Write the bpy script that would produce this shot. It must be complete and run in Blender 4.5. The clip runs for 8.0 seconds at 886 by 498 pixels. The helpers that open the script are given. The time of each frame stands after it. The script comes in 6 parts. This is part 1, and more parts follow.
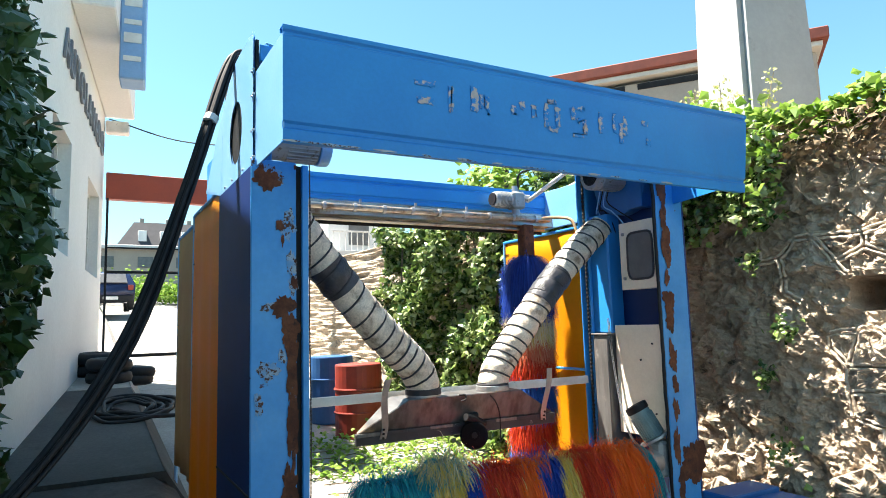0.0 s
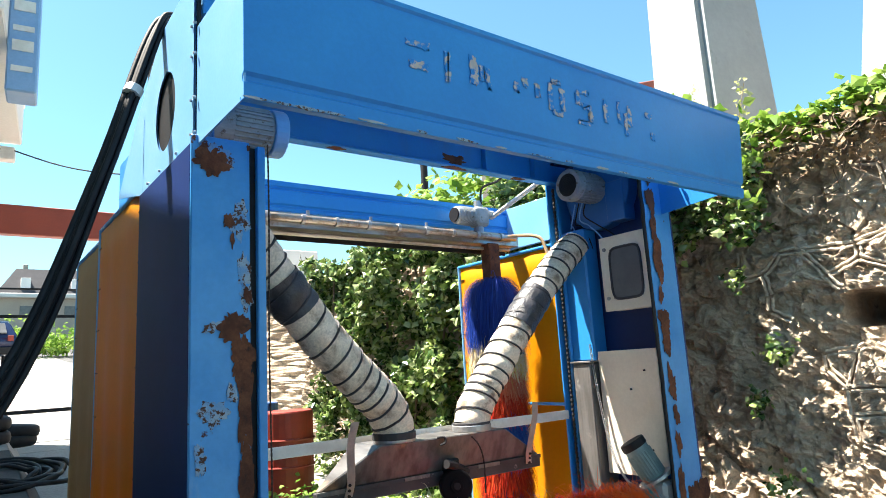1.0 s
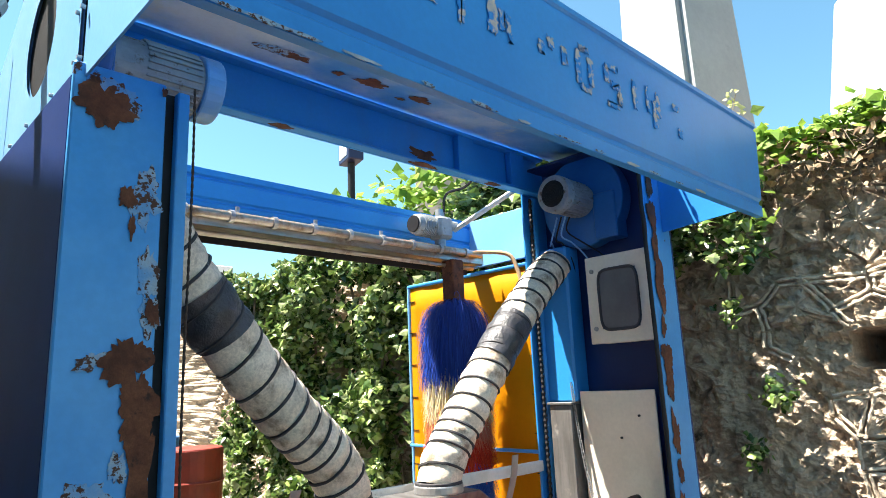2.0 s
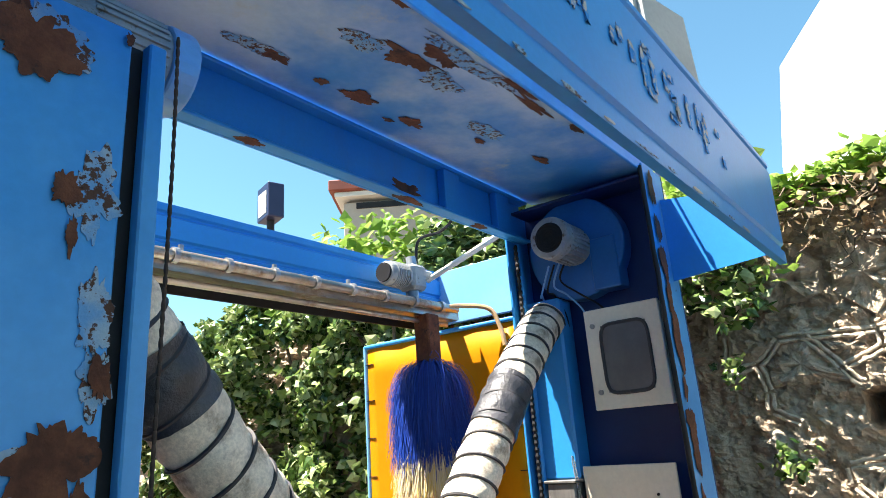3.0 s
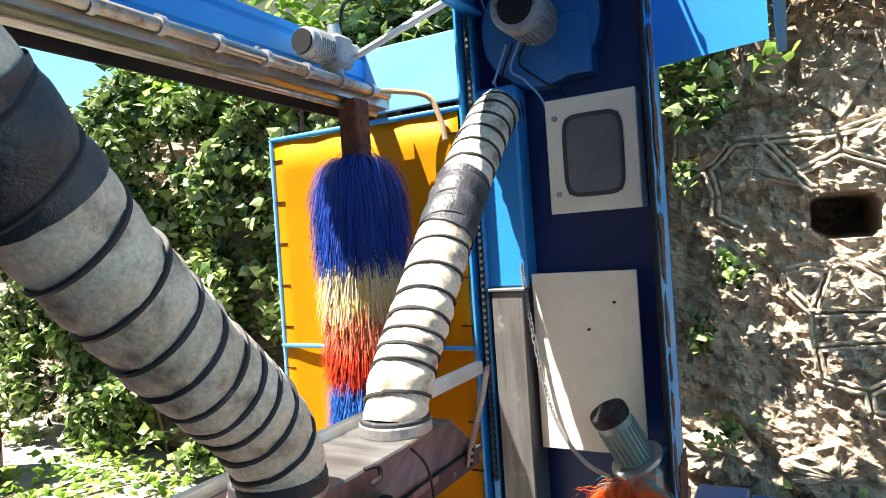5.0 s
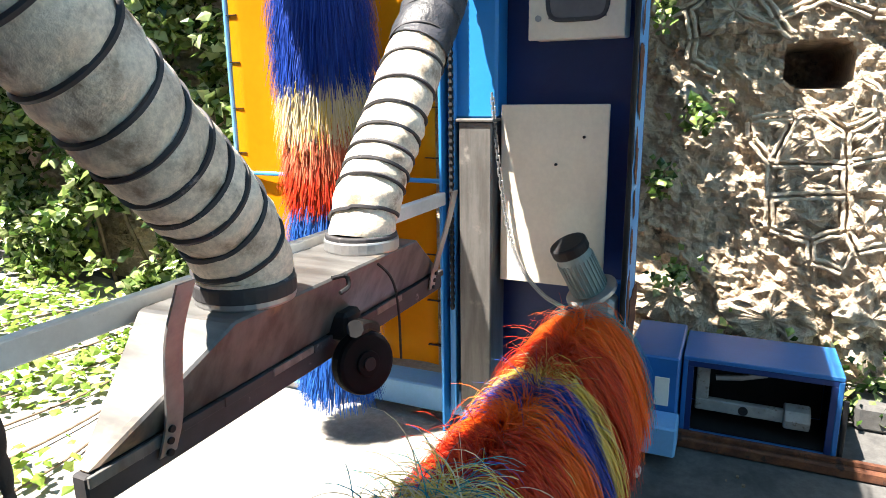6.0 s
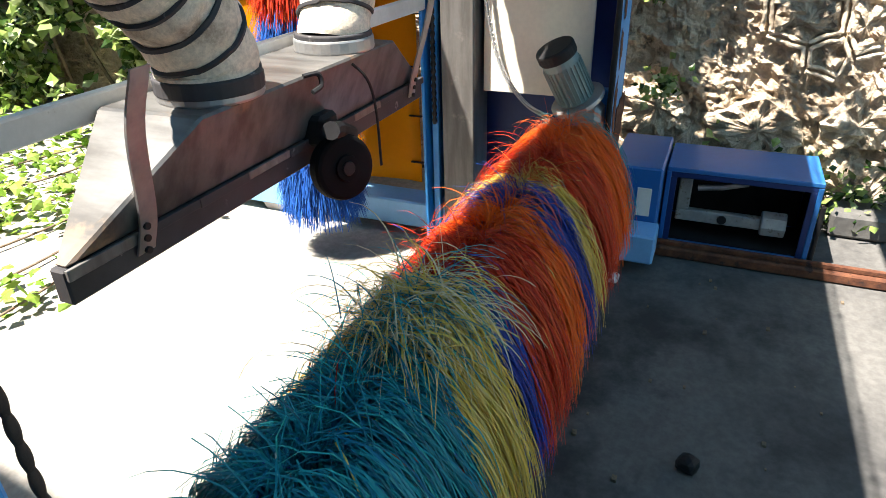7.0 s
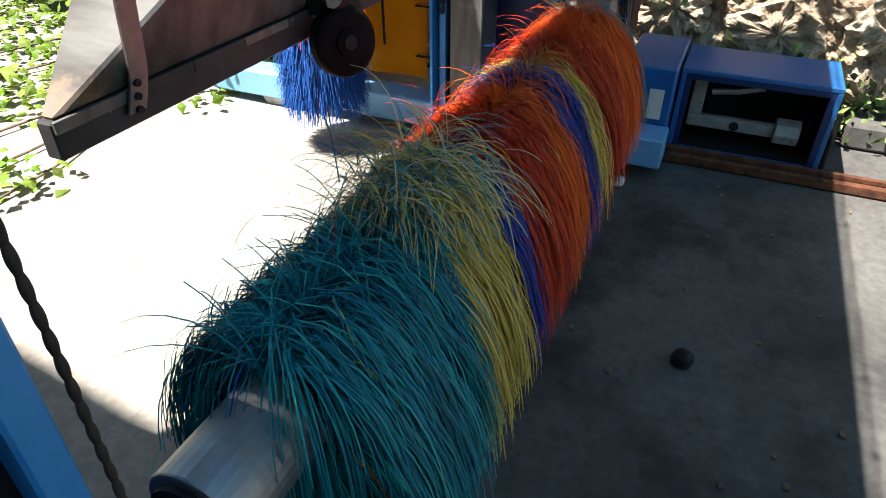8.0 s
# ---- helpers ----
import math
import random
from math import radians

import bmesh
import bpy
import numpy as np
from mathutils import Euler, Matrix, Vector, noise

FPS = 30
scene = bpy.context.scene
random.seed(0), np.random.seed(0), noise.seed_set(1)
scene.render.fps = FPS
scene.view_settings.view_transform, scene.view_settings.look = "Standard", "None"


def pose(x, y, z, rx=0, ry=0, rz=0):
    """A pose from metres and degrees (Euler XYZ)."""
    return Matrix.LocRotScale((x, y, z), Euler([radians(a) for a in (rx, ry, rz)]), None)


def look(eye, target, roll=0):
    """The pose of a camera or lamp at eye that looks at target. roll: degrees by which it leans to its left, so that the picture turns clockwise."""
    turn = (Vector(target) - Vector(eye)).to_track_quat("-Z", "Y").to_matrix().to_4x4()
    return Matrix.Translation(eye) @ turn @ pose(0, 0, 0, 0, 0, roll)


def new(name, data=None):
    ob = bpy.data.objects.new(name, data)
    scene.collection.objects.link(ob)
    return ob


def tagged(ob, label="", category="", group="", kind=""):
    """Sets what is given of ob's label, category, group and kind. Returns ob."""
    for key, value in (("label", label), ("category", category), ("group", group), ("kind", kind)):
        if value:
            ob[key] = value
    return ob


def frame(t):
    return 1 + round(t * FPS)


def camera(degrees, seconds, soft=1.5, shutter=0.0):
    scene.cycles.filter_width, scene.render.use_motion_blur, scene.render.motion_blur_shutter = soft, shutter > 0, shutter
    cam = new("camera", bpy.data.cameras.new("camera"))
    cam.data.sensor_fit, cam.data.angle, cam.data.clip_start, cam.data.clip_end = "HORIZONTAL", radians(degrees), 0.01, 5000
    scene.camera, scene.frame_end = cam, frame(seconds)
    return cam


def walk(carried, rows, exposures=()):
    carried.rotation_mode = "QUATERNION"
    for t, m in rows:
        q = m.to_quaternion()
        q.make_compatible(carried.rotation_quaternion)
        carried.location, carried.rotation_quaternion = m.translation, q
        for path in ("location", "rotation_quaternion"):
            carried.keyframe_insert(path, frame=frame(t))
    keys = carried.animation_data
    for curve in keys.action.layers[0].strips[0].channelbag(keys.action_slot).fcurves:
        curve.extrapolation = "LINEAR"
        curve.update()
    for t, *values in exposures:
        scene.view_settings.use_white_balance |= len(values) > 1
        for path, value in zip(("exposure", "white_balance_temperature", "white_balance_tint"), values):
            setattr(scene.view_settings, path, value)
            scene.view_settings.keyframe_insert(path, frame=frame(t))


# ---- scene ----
cam = camera(68.5, 8.0, soft=0.9)
METRES, EYE, TILT, LEAN, TURN = 3.1, 1.53, 0.0, 0.0, -29.1
ROWS = [
    (0.0, 0.0, 0.0, 0.0, 0.19, 6.59, 1.65),
    (0.5, -0.0737, 0.0846, -0.0183, -5.01, 6.83, 2.15),
    (1.0, -0.1043, 0.2075, -0.0243, -7.52, 10.2, 3.37),
    (1.5, -0.12, 0.334, -0.0068, -12.23, 11.11, 2.05),
    (3.0, -0.1957, 0.6385, 0.0271, -22.42, 17.02, 3.97),
    (3.5, -0.2171, 0.7111, 0.0458, -29.42, 20.46, 4.02),
    (4.0, -0.2175, 0.7677, 0.0459, -32.03, 11.05, 3.94),
    (4.5, -0.1968, 0.8012, 0.0445, -31.79, 4.90, 4.44),
    (6.0, -0.1977, 0.8564, -0.0025, -36.79, -13.19, 0.69),
    (6.5, -0.1932, 0.8585, -0.017, -38.14, -20.27, 0.14),
    (7.0, -0.1916, 0.8584, -0.0308, -38.34, -27.84, 1.28),
    (7.5, -0.1922, 0.8575, -0.0442, -38.33, -31.78, 1.71),
    (8.0, -0.1943, 0.8554, -0.06, -37.28, -34.98, -0.13),
]
EXPOSURES = [(0.0, 2.25), (3.0, 2.25), (4.5, 2.25), (6.0, 2.4), (7.0, 2.15), (7.5, 1.95), (8.0, 1.72)]
walk(cam, [(t, pose(0, 0, EYE, TILT, LEAN, TURN) @ pose(METRES * x, METRES * y, METRES * z, 90 + pitch, roll, yaw)) for t, x, y, z, yaw, pitch, roll in ROWS], EXPOSURES)

# ---- world and sun ----
SUN_WAY = Vector((0.33, -0.32, -1.0)).normalized()      # the way the light falls
SUN_EL, SUN_AZ = math.asin(-SUN_WAY.z), math.atan2(-SUN_WAY.x, -SUN_WAY.y)
world = bpy.data.worlds.new("sky")
scene.world = world
world.use_nodes = True
wn, wl = world.node_tree.nodes, world.node_tree.links
sky = wn.new("ShaderNodeTexSky")
sky.sky_type, sky.sun_disc, sky.sun_elevation, sky.sun_rotation = "NISHITA", False, SUN_EL, SUN_AZ
sky.air_density, sky.dust_density, sky.ozone_density = 1.0, 0.6, 0.6
haze = wn.new("ShaderNodeMix")
haze.data_type, haze.blend_type = "RGBA", "MULTIPLY"
haze.inputs[0].default_value, haze.inputs[7].default_value = 1.0, (0.78, 1.13, 1.07, 1.0)
wl.new(sky.outputs[0], haze.inputs[6])
wl.new(haze.outputs[2], wn["Background"].inputs[0])
wn["Background"].inputs[1].default_value = 0.055
sun = new("sun", bpy.data.lights.new("sun", "SUN"))
sun.data.energy, sun.data.angle, sun.data.color = 5.0, radians(0.53), (1.0, 0.92, 0.81)
sun.matrix_world = look((-4, 4, 12), Vector((-4, 4, 12)) + SUN_WAY)


# ---- materials ----
def node_mat(name):
    m = bpy.data.materials.new(name)
    m.use_nodes = True
    nt = m.node_tree
    return m, nt.nodes, nt.links, nt.nodes["Principled BSDF"]


def rgb(c):
    return (*c, 1.0)


def noise_node(n, l, co, scale, detail=6.0, rough=0.6, stretch=None):
    tex = n.new("ShaderNodeTexNoise")
    tex.inputs["Scale"].default_value, tex.inputs["Detail"].default_value, tex.inputs["Roughness"].default_value = scale, detail, rough
    if stretch:
        mp = n.new("ShaderNodeMapping")
        mp.inputs["Scale"].default_value = stretch
        l.new(co, mp.inputs[0])
        co = mp.outputs[0]
    l.new(co, tex.inputs["Vector"])
    return tex.outputs["Fac"]


def ramp(n, l, fac, a, b):
    r = n.new("ShaderNodeMapRange")
    r.interpolation_type = "SMOOTHSTEP"
    r.inputs[1].default_value, r.inputs[2].default_value = a, b
    l.new(fac, r.inputs[0])
    return r.outputs[0]


def mix(n, l, fac, a, b):
    x = n.new("ShaderNodeMix")
    x.data_type = "RGBA"
    for sock, v in ((x.inputs[0], fac), (x.inputs[6], a), (x.inputs[7], b)):
        if isinstance(v, tuple):
            sock.default_value = rgb(v) if len(v) == 3 else v
        elif isinstance(v, float):
            sock.default_value = v
        else:
            l.new(v, sock)
    return x.outputs[2]


def surface(name, base, other, rough=0.6, metal=0.0, big=1.5, fine=40.0, bump=0.2, depth=0.004, stain=None, stain_at=(0.6, 0.7),
            stain_scale=6.0, stretch=None, rough_stain=0.9, grime=None, grime_at=(0.55, 0.75), rand=0.0, grain=0.05):
    """Paint, metal, stone: two tones at a large scale, fine grain, and stains or rust with edges."""
    m, n, l, p = node_mat(name)
    co = n.new("ShaderNodeTexCoord").outputs["Object"]
    large, small = noise_node(n, l, co, big, 5.0, 0.6, stretch), noise_node(n, l, co, fine, 4.0, 0.7)
    col = mix(n, l, ramp(n, l, large, 0.35, 0.68), base, other)
    dim = mix(n, l, ramp(n, l, small, 0.3, 0.72), (1 - grain, 1 - grain, 1 - grain), (1 + 0.6 * grain, 1 + 0.6 * grain, 1 + 0.6 * grain))
    mul = n.new("ShaderNodeMix")
    mul.data_type, mul.blend_type = "RGBA", "MULTIPLY"
    mul.inputs[0].default_value = 1.0
    l.new(col, mul.inputs[6]), l.new(dim, mul.inputs[7])
    col = mul.outputs[2]
    height, rgh = small, None
    if grime:
        g = noise_node(n, l, co, 2.6, 8.0, 0.72, (1.0, 1.0, 0.35))
        col = mix(n, l, ramp(n, l, g, *grime_at), col, grime)
    if stain:
        s = noise_node(n, l, co, stain_scale, 9.0, 0.68)
        f = ramp(n, l, s, *stain_at)
        col = mix(n, l, f, col, stain)
        rgh = n.new("ShaderNodeMapRange")
        rgh.inputs[3].default_value, rgh.inputs[4].default_value = rough, rough_stain
        l.new(f, rgh.inputs[0])
        l.new(rgh.outputs[0], p.inputs["Roughness"])
        mt = n.new("ShaderNodeMapRange")
        mt.inputs[3].default_value, mt.inputs[4].default_value = metal, 0.0
        l.new(f, mt.inputs[0])
        l.new(mt.outputs[0], p.inputs["Metallic"])
    else:
        p.inputs["Roughness"].default_value, p.inputs["Metallic"].default_value = rough, metal
    if rand:
        oi = n.new("ShaderNodeObjectInfo")
        hv = n.new("ShaderNodeHueSaturation")
        mr = n.new("ShaderNodeMapRange")
        mr.inputs[3].default_value, mr.inputs[4].default_value = 1 - rand, 1 + rand
        l.new(oi.outputs["Random"], mr.inputs[0]), l.new(mr.outputs[0], hv.inputs["Value"]), l.new(col, hv.inputs["Color"])
        col = hv.outputs[0]
    l.new(col, p.inputs["Base Color"])
    if bump:
        b = n.new("ShaderNodeBump")
        b.inputs["Strength"].default_value, b.inputs["Distance"].default_value = bump, depth
        l.new(height, b.inputs["Height"]), l.new(b.outputs[0], p.inputs["Normal"])
    return m


def island_mat(name, colours, rough=0.5, translucent=0.0):
    """Leaves and bristles: one colour for each loose piece."""
    m, n, l, p = node_mat(name)
    geo = n.new("ShaderNodeNewGeometry")
    cr = n.new("ShaderNodeValToRGB")
    while len(cr.color_ramp.elements) < len(colours):
        cr.color_ramp.elements.new(0.5)
    for i, c in enumerate(colours):
        cr.color_ramp.elements[i].position, cr.color_ramp.elements[i].color = i / max(1, len(colours) - 1), rgb(c)
    l.new(geo.outputs["Random Per Island"], cr.inputs[0])
    l.new(cr.outputs[0], p.inputs["Base Color"])
    p.inputs["Roughness"].default_value = rough
    p.inputs["Specular IOR Level"].default_value = 0.5 if rough < 0.45 else 0.25
    if translucent:
        tr, ms = n.new("ShaderNodeBsdfTranslucent"), n.new("ShaderNodeMixShader")
        l.new(cr.outputs[0], tr.inputs[0])
        ms.inputs[0].default_value = translucent
        l.new(p.outputs[0], ms.inputs[1]), l.new(tr.outputs[0], ms.inputs[2]), l.new(ms.outputs[0], n["Material Output"].inputs[0])
    return m


def see_through(m, colour, share, gloss=0.12):
    """Lets part of the light through a plastic sheet."""
    n, l = m.node_tree.nodes, m.node_tree.links
    tr, ms = n.new("ShaderNodeBsdfTranslucent"), n.new("ShaderNodeMixShader")
    tr.inputs[0].default_value, ms.inputs[0].default_value = rgb(colour), share
    n["Principled BSDF"].inputs["Specular IOR Level"].default_value = gloss
    l.new(n["Principled BSDF"].outputs[0], ms.inputs[1]), l.new(tr.outputs[0], ms.inputs[2]), l.new(ms.outputs[0], n["Material Output"].inputs[0])
    return m


BLUE = surface("blue_paint", (0.016, 0.215, 0.60), (0.024, 0.255, 0.65), 0.42, big=1.2, fine=60, bump=0.06, grime=(0.05, 0.19, 0.45), grime_at=(0.55, 0.85))
BLUE_WORN = surface("worn_blue_paint", (0.020, 0.24, 0.62), (0.06, 0.31, 0.68), 0.45, big=2.5, fine=50, bump=0.1, stain=(0.085, 0.030, 0.016),
                    stain_at=(0.66, 0.685), stain_scale=4.5, grime=(0.25, 0.38, 0.52), grime_at=(0.60, 0.8))
BLUE_LIGHT = surface("faded_blue_paint", (0.16, 0.40, 0.72), (0.22, 0.46, 0.76), 0.38, big=1.2, fine=60, bump=0.05, grime=(0.30, 0.45, 0.62), grime_at=(0.58, 0.85))
BLUE_ROOF = surface("faded_roof_paint", (0.03, 0.22, 0.58), (0.42, 0.53, 0.64), 0.5, big=1.6, fine=45, bump=0.12, grime=(0.42, 0.44, 0.42), grime_at=(0.56, 0.75))
# blue paint darkened to carry the shade inside the column and box
BLUE_SHADE = surface("shaded_blue_paint", (0.005, 0.024, 0.12), (0.007, 0.034, 0.155), 0.45, big=1.5, fine=60, bump=0.05)
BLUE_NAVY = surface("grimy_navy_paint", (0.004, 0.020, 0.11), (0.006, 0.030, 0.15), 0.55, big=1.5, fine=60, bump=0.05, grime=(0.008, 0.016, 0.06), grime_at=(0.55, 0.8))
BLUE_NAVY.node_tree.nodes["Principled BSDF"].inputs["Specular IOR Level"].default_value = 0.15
# the gantry's blue, lowered in tone for parts that stand in shade
BLUE_HALF_SHADE = surface("half_shaded_blue_paint", (0.014, 0.125, 0.38), (0.022, 0.155, 0.45), 0.42, big=2, fine=60, bump=0.05, grime=(0.03, 0.11, 0.28), grime_at=(0.55, 0.8))
RUST = surface("rust", (0.075, 0.024, 0.012), (0.15, 0.055, 0.025), 0.9, big=14, fine=90, bump=0.5, stain=(0.035, 0.016, 0.012), stain_at=(0.55, 0.65), stain_scale=18, grain=0.2)
PRIMER = surface("bare_primer", (0.10, 0.29, 0.56), (0.30, 0.40, 0.48), 0.7, big=16, fine=110, bump=0.4, stain=(0.075, 0.035, 0.022), stain_at=(0.515, 0.545), stain_scale=64)
YELLOW = see_through(surface("yellow_plastic_sheet", (0.66, 0.265, 0.003), (0.72, 0.30, 0.006), 0.42, big=2, fine=30, bump=0.08, grime=(0.50, 0.195, 0.006), grime_at=(0.58, 0.9)), (0.85, 0.33, 0.004), 0.32)
TAN = see_through(surface("faded_plastic_sheet", (0.40, 0.26, 0.12), (0.48, 0.32, 0.16), 0.6, big=2, fine=30, bump=0.08), (0.5, 0.33, 0.16), 0.3)
STEEL = surface("stainless_steel", (0.50, 0.47, 0.42), (0.30, 0.26, 0.21), 0.32, 0.9, big=5, fine=120, bump=0.06, stretch=(0.6, 4, 4), stain=(0.20, 0.125, 0.07), stain_at=(0.49, 0.68))
GALV = surface("galvanised_steel", (0.46, 0.46, 0.46), (0.30, 0.30, 0.31), 0.45, 0.75, big=6, fine=80, bump=0.08, stain=(0.30, 0.27, 0.23), stain_at=(0.55, 0.75))
# the brown stain tone also paints in warm reflections on the steel
HOOD = surface("scratched_steel", (0.15, 0.148, 0.145), (0.055, 0.052, 0.050), 0.42, 0.18, big=2.0, fine=70, bump=0.08, stretch=(6.0, 1, 3.0), stain=(0.24, 0.155, 0.09), stain_at=(0.55, 0.70), stain_scale=3.2, rough_stain=0.45)
GALV_DARK = surface("grimy_zinc", (0.17, 0.165, 0.16), (0.11, 0.105, 0.10), 0.5, 0.3, big=6, fine=60, bump=0.1, stretch=(4, 4, 0.5), stain=(0.26, 0.24, 0.22), stain_at=(0.56, 0.72), stain_scale=10)
WHITE = surface("cream_enamel", (0.80, 0.74, 0.62), (0.72, 0.66, 0.54), 0.5, big=2.2, fine=50, bump=0.05, stain=(0.30, 0.24, 0.17), stain_at=(0.69, 0.76), stain_scale=9)
WHITE_METAL = surface("white_painted_metal", (0.74, 0.73, 0.70), (0.60, 0.58, 0.55), 0.5, big=5, fine=70, bump=0.08, stain=(0.28, 0.22, 0.17), stain_at=(0.62, 0.7), stain_scale=12)
CANVAS = surface("dirty_white_canvas", (0.86, 0.76, 0.62), (0.70, 0.59, 0.46), 0.85, big=7, fine=90, bump=0.5, depth=0.006, stain=(0.26, 0.195, 0.14), stain_at=(0.47, 0.68), stain_scale=9, grain=0.2)
TAPE = surface("black_tape", (0.035, 0.036, 0.042), (0.07, 0.07, 0.08), 0.38, big=14, fine=40, bump=0.7, depth=0.01)
BLACK = surface("black_rubber", (0.011, 0.011, 0.013), (0.02, 0.02, 0.022), 0.6, big=8, fine=60, bump=0.2)
BLACK.node_tree.nodes["Principled BSDF"].inputs["Specular IOR Level"].default_value = 0.25
RUBBER_MATT = surface("matt_black_rubber", (0.006, 0.006, 0.007), (0.010, 0.010, 0.012), 0.8, big=8, fine=60, bump=0.15)
RUBBER_MATT.node_tree.nodes["Principled BSDF"].inputs["Specular IOR Level"].default_value = 0.1
RUBBER_DUSTY = surface("dusty_rubber", (0.05, 0.048, 0.055), (0.028, 0.027, 0.03), 0.7, big=5, fine=60, bump=0.25, stain=(0.30, 0.29, 0.30), stain_at=(0.62, 0.72), stain_scale=16)
CHAIN = surface("rusty_chain", (0.055, 0.032, 0.022), (0.03, 0.02, 0.016), 0.8, big=30, fine=120, bump=0.4)
MOTOR_GREY = surface("grey_motor_paint", (0.34, 0.36, 0.36), (0.24, 0.26, 0.27), 0.5, 0.1, big=10, fine=60, bump=0.15, stain=(0.14, 0.11, 0.08), stain_at=(0.56, 0.68), stain_scale=25)
MOTOR_GREEN = surface("grey_green_motor_paint", (0.16, 0.24, 0.25), (0.22, 0.30, 0.30), 0.45, 0.1, big=10, fine=60, bump=0.12)
GLASS_DARK = surface("smoked_plastic", (0.10, 0.105, 0.11), (0.14, 0.145, 0.15), 0.3, big=4, fine=60, bump=0.05)
# front floor: the gantry's shade deepens this tone, besides the stains
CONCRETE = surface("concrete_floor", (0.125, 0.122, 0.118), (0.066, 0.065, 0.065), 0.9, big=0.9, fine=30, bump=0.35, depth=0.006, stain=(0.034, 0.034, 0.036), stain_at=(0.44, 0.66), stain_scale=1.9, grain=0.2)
# lane concrete with the building's shade mixed into its colour
LANE_SHADED = surface("shaded_lane_concrete", (0.075, 0.073, 0.070), (0.05, 0.049, 0.047), 0.9, big=1.1, fine=30, bump=0.35, depth=0.006, stain=(0.035, 0.034, 0.033), stain_at=(0.58, 0.74), stain_scale=3.0, grain=0.2)
# same concrete with sunlight put into a paler tone
SLAB_SUNLIT = surface("sunlit_concrete_slab", (0.36, 0.34, 0.31), (0.29, 0.275, 0.25), 0.9, big=1.1, fine=30, bump=0.35, depth=0.006, stain=(0.22, 0.20, 0.17), stain_at=(0.62, 0.74), stain_scale=4.0, grain=0.2)
ASPHALT = surface("worn_tarmac", (0.30, 0.29, 0.28), (0.22, 0.215, 0.21), 0.9, big=0.8, fine=40, bump=0.4, depth=0.006, grain=0.2)
PYLON = surface("painted_concrete", (0.66, 0.66, 0.64), (0.58, 0.58, 0.56), 0.8, big=0.9, fine=18, bump=0.2, stain=(0.46, 0.45, 0.43), stain_at=(0.6, 0.78), stain_scale=2)
PYLON_GREY = surface("cast_concrete", (0.33, 0.34, 0.345), (0.28, 0.29, 0.295), 0.85, big=0.9, fine=22, bump=0.25, stain=(0.22, 0.22, 0.215), stain_at=(0.6, 0.78), stain_scale=3)
RENDER_WHITE = surface("white_wall_render", (0.80, 0.79, 0.77), (0.74, 0.73, 0.71), 0.85, big=0.6, fine=25, bump=0.2)
RENDER_BEIGE = surface("beige_wall_render", (0.42, 0.36, 0.30), (0.36, 0.31, 0.27), 0.9, big=0.5, fine=12, bump=0.2)
STONE = surface("rubble_stone", (0.60, 0.48, 0.355), (0.42, 0.325, 0.235), 0.95, big=3.0, fine=26, bump=1.0, depth=0.045, stain=(0.15, 0.125, 0.10), stain_at=(0.56, 0.68), stain_scale=7, grime=(0.50, 0.46, 0.40), grime_at=(0.55, 0.7), grain=0.2)
STONE_PIECE = surface("wall_stone", (0.58, 0.475, 0.36), (0.44, 0.345, 0.255), 0.95, big=4.0, fine=34, bump=1.0, depth=0.03, stain=(0.20, 0.165, 0.13), stain_at=(0.57, 0.68), stain_scale=9, grime=(0.52, 0.48, 0.42), grime_at=(0.55, 0.7), rand=0.18, grain=0.2)
MORTAR = surface("mortar", (0.64, 0.545, 0.43), (0.52, 0.43, 0.33), 0.95, big=6, fine=40, bump=0.7, depth=0.01, stain=(0.22, 0.19, 0.15), stain_at=(0.58, 0.7), stain_scale=12, grain=0.2)
SOIL = surface("dry_soil", (0.20, 0.15, 0.10), (0.13, 0.10, 0.07), 1.0, big=3, fine=25, bump=0.8, depth=0.02, grain=0.2)
ROOF_RED = surface("red_roof_edge", (0.23, 0.055, 0.032), (0.17, 0.04, 0.026), 0.7, big=3, fine=30, bump=0.2)
RED_BEAM = surface("red_painted_beam", (0.36, 0.055, 0.022), (0.30, 0.045, 0.02), 0.5, big=2, fine=30, bump=0.1)
CAR_PAINT = surface("dark_blue_car_paint", (0.012, 0.02, 0.06), (0.014, 0.024, 0.07), 0.2, 0.2, big=1, fine=20, bump=0.0)
CREAM = surface("peeling_cream_lettering", (0.50, 0.44, 0.38), (0.38, 0.38, 0.40), 0.7, big=20, fine=70, bump=0.2, stain=(0.02, 0.22, 0.60), stain_at=(0.45, 0.53), stain_scale=26)
GREY_PAINT = surface("grey_lettering", (0.20, 0.21, 0.24), (0.17, 0.18, 0.21), 0.6, big=4, fine=40, bump=0.05)
SIGN_BLUE = surface("faded_sign_blue", (0.20, 0.36, 0.62), (0.26, 0.42, 0.66), 0.4, big=2, fine=30, bump=0.05)
SIGN_NAVY = surface("navy_sign", (0.012, 0.016, 0.06), (0.016, 0.02, 0.07), 0.4, big=2, fine=30, bump=0.05)
BARREL_BLUE = surface("blue_barrel_plastic", (0.02, 0.09, 0.25), (0.03, 0.11, 0.28), 0.45, big=4, fine=40, bump=0.1)
BARREL_RED = surface("red_barrel_paint", (0.28, 0.03, 0.015), (0.20, 0.025, 0.015), 0.5, big=4, fine=40, bump=0.1)
HOSE_AMBER = surface("amber_hose", (0.42, 0.24, 0.10), (0.50, 0.32, 0.16), 0.45, big=8, fine=60, bump=0.08)
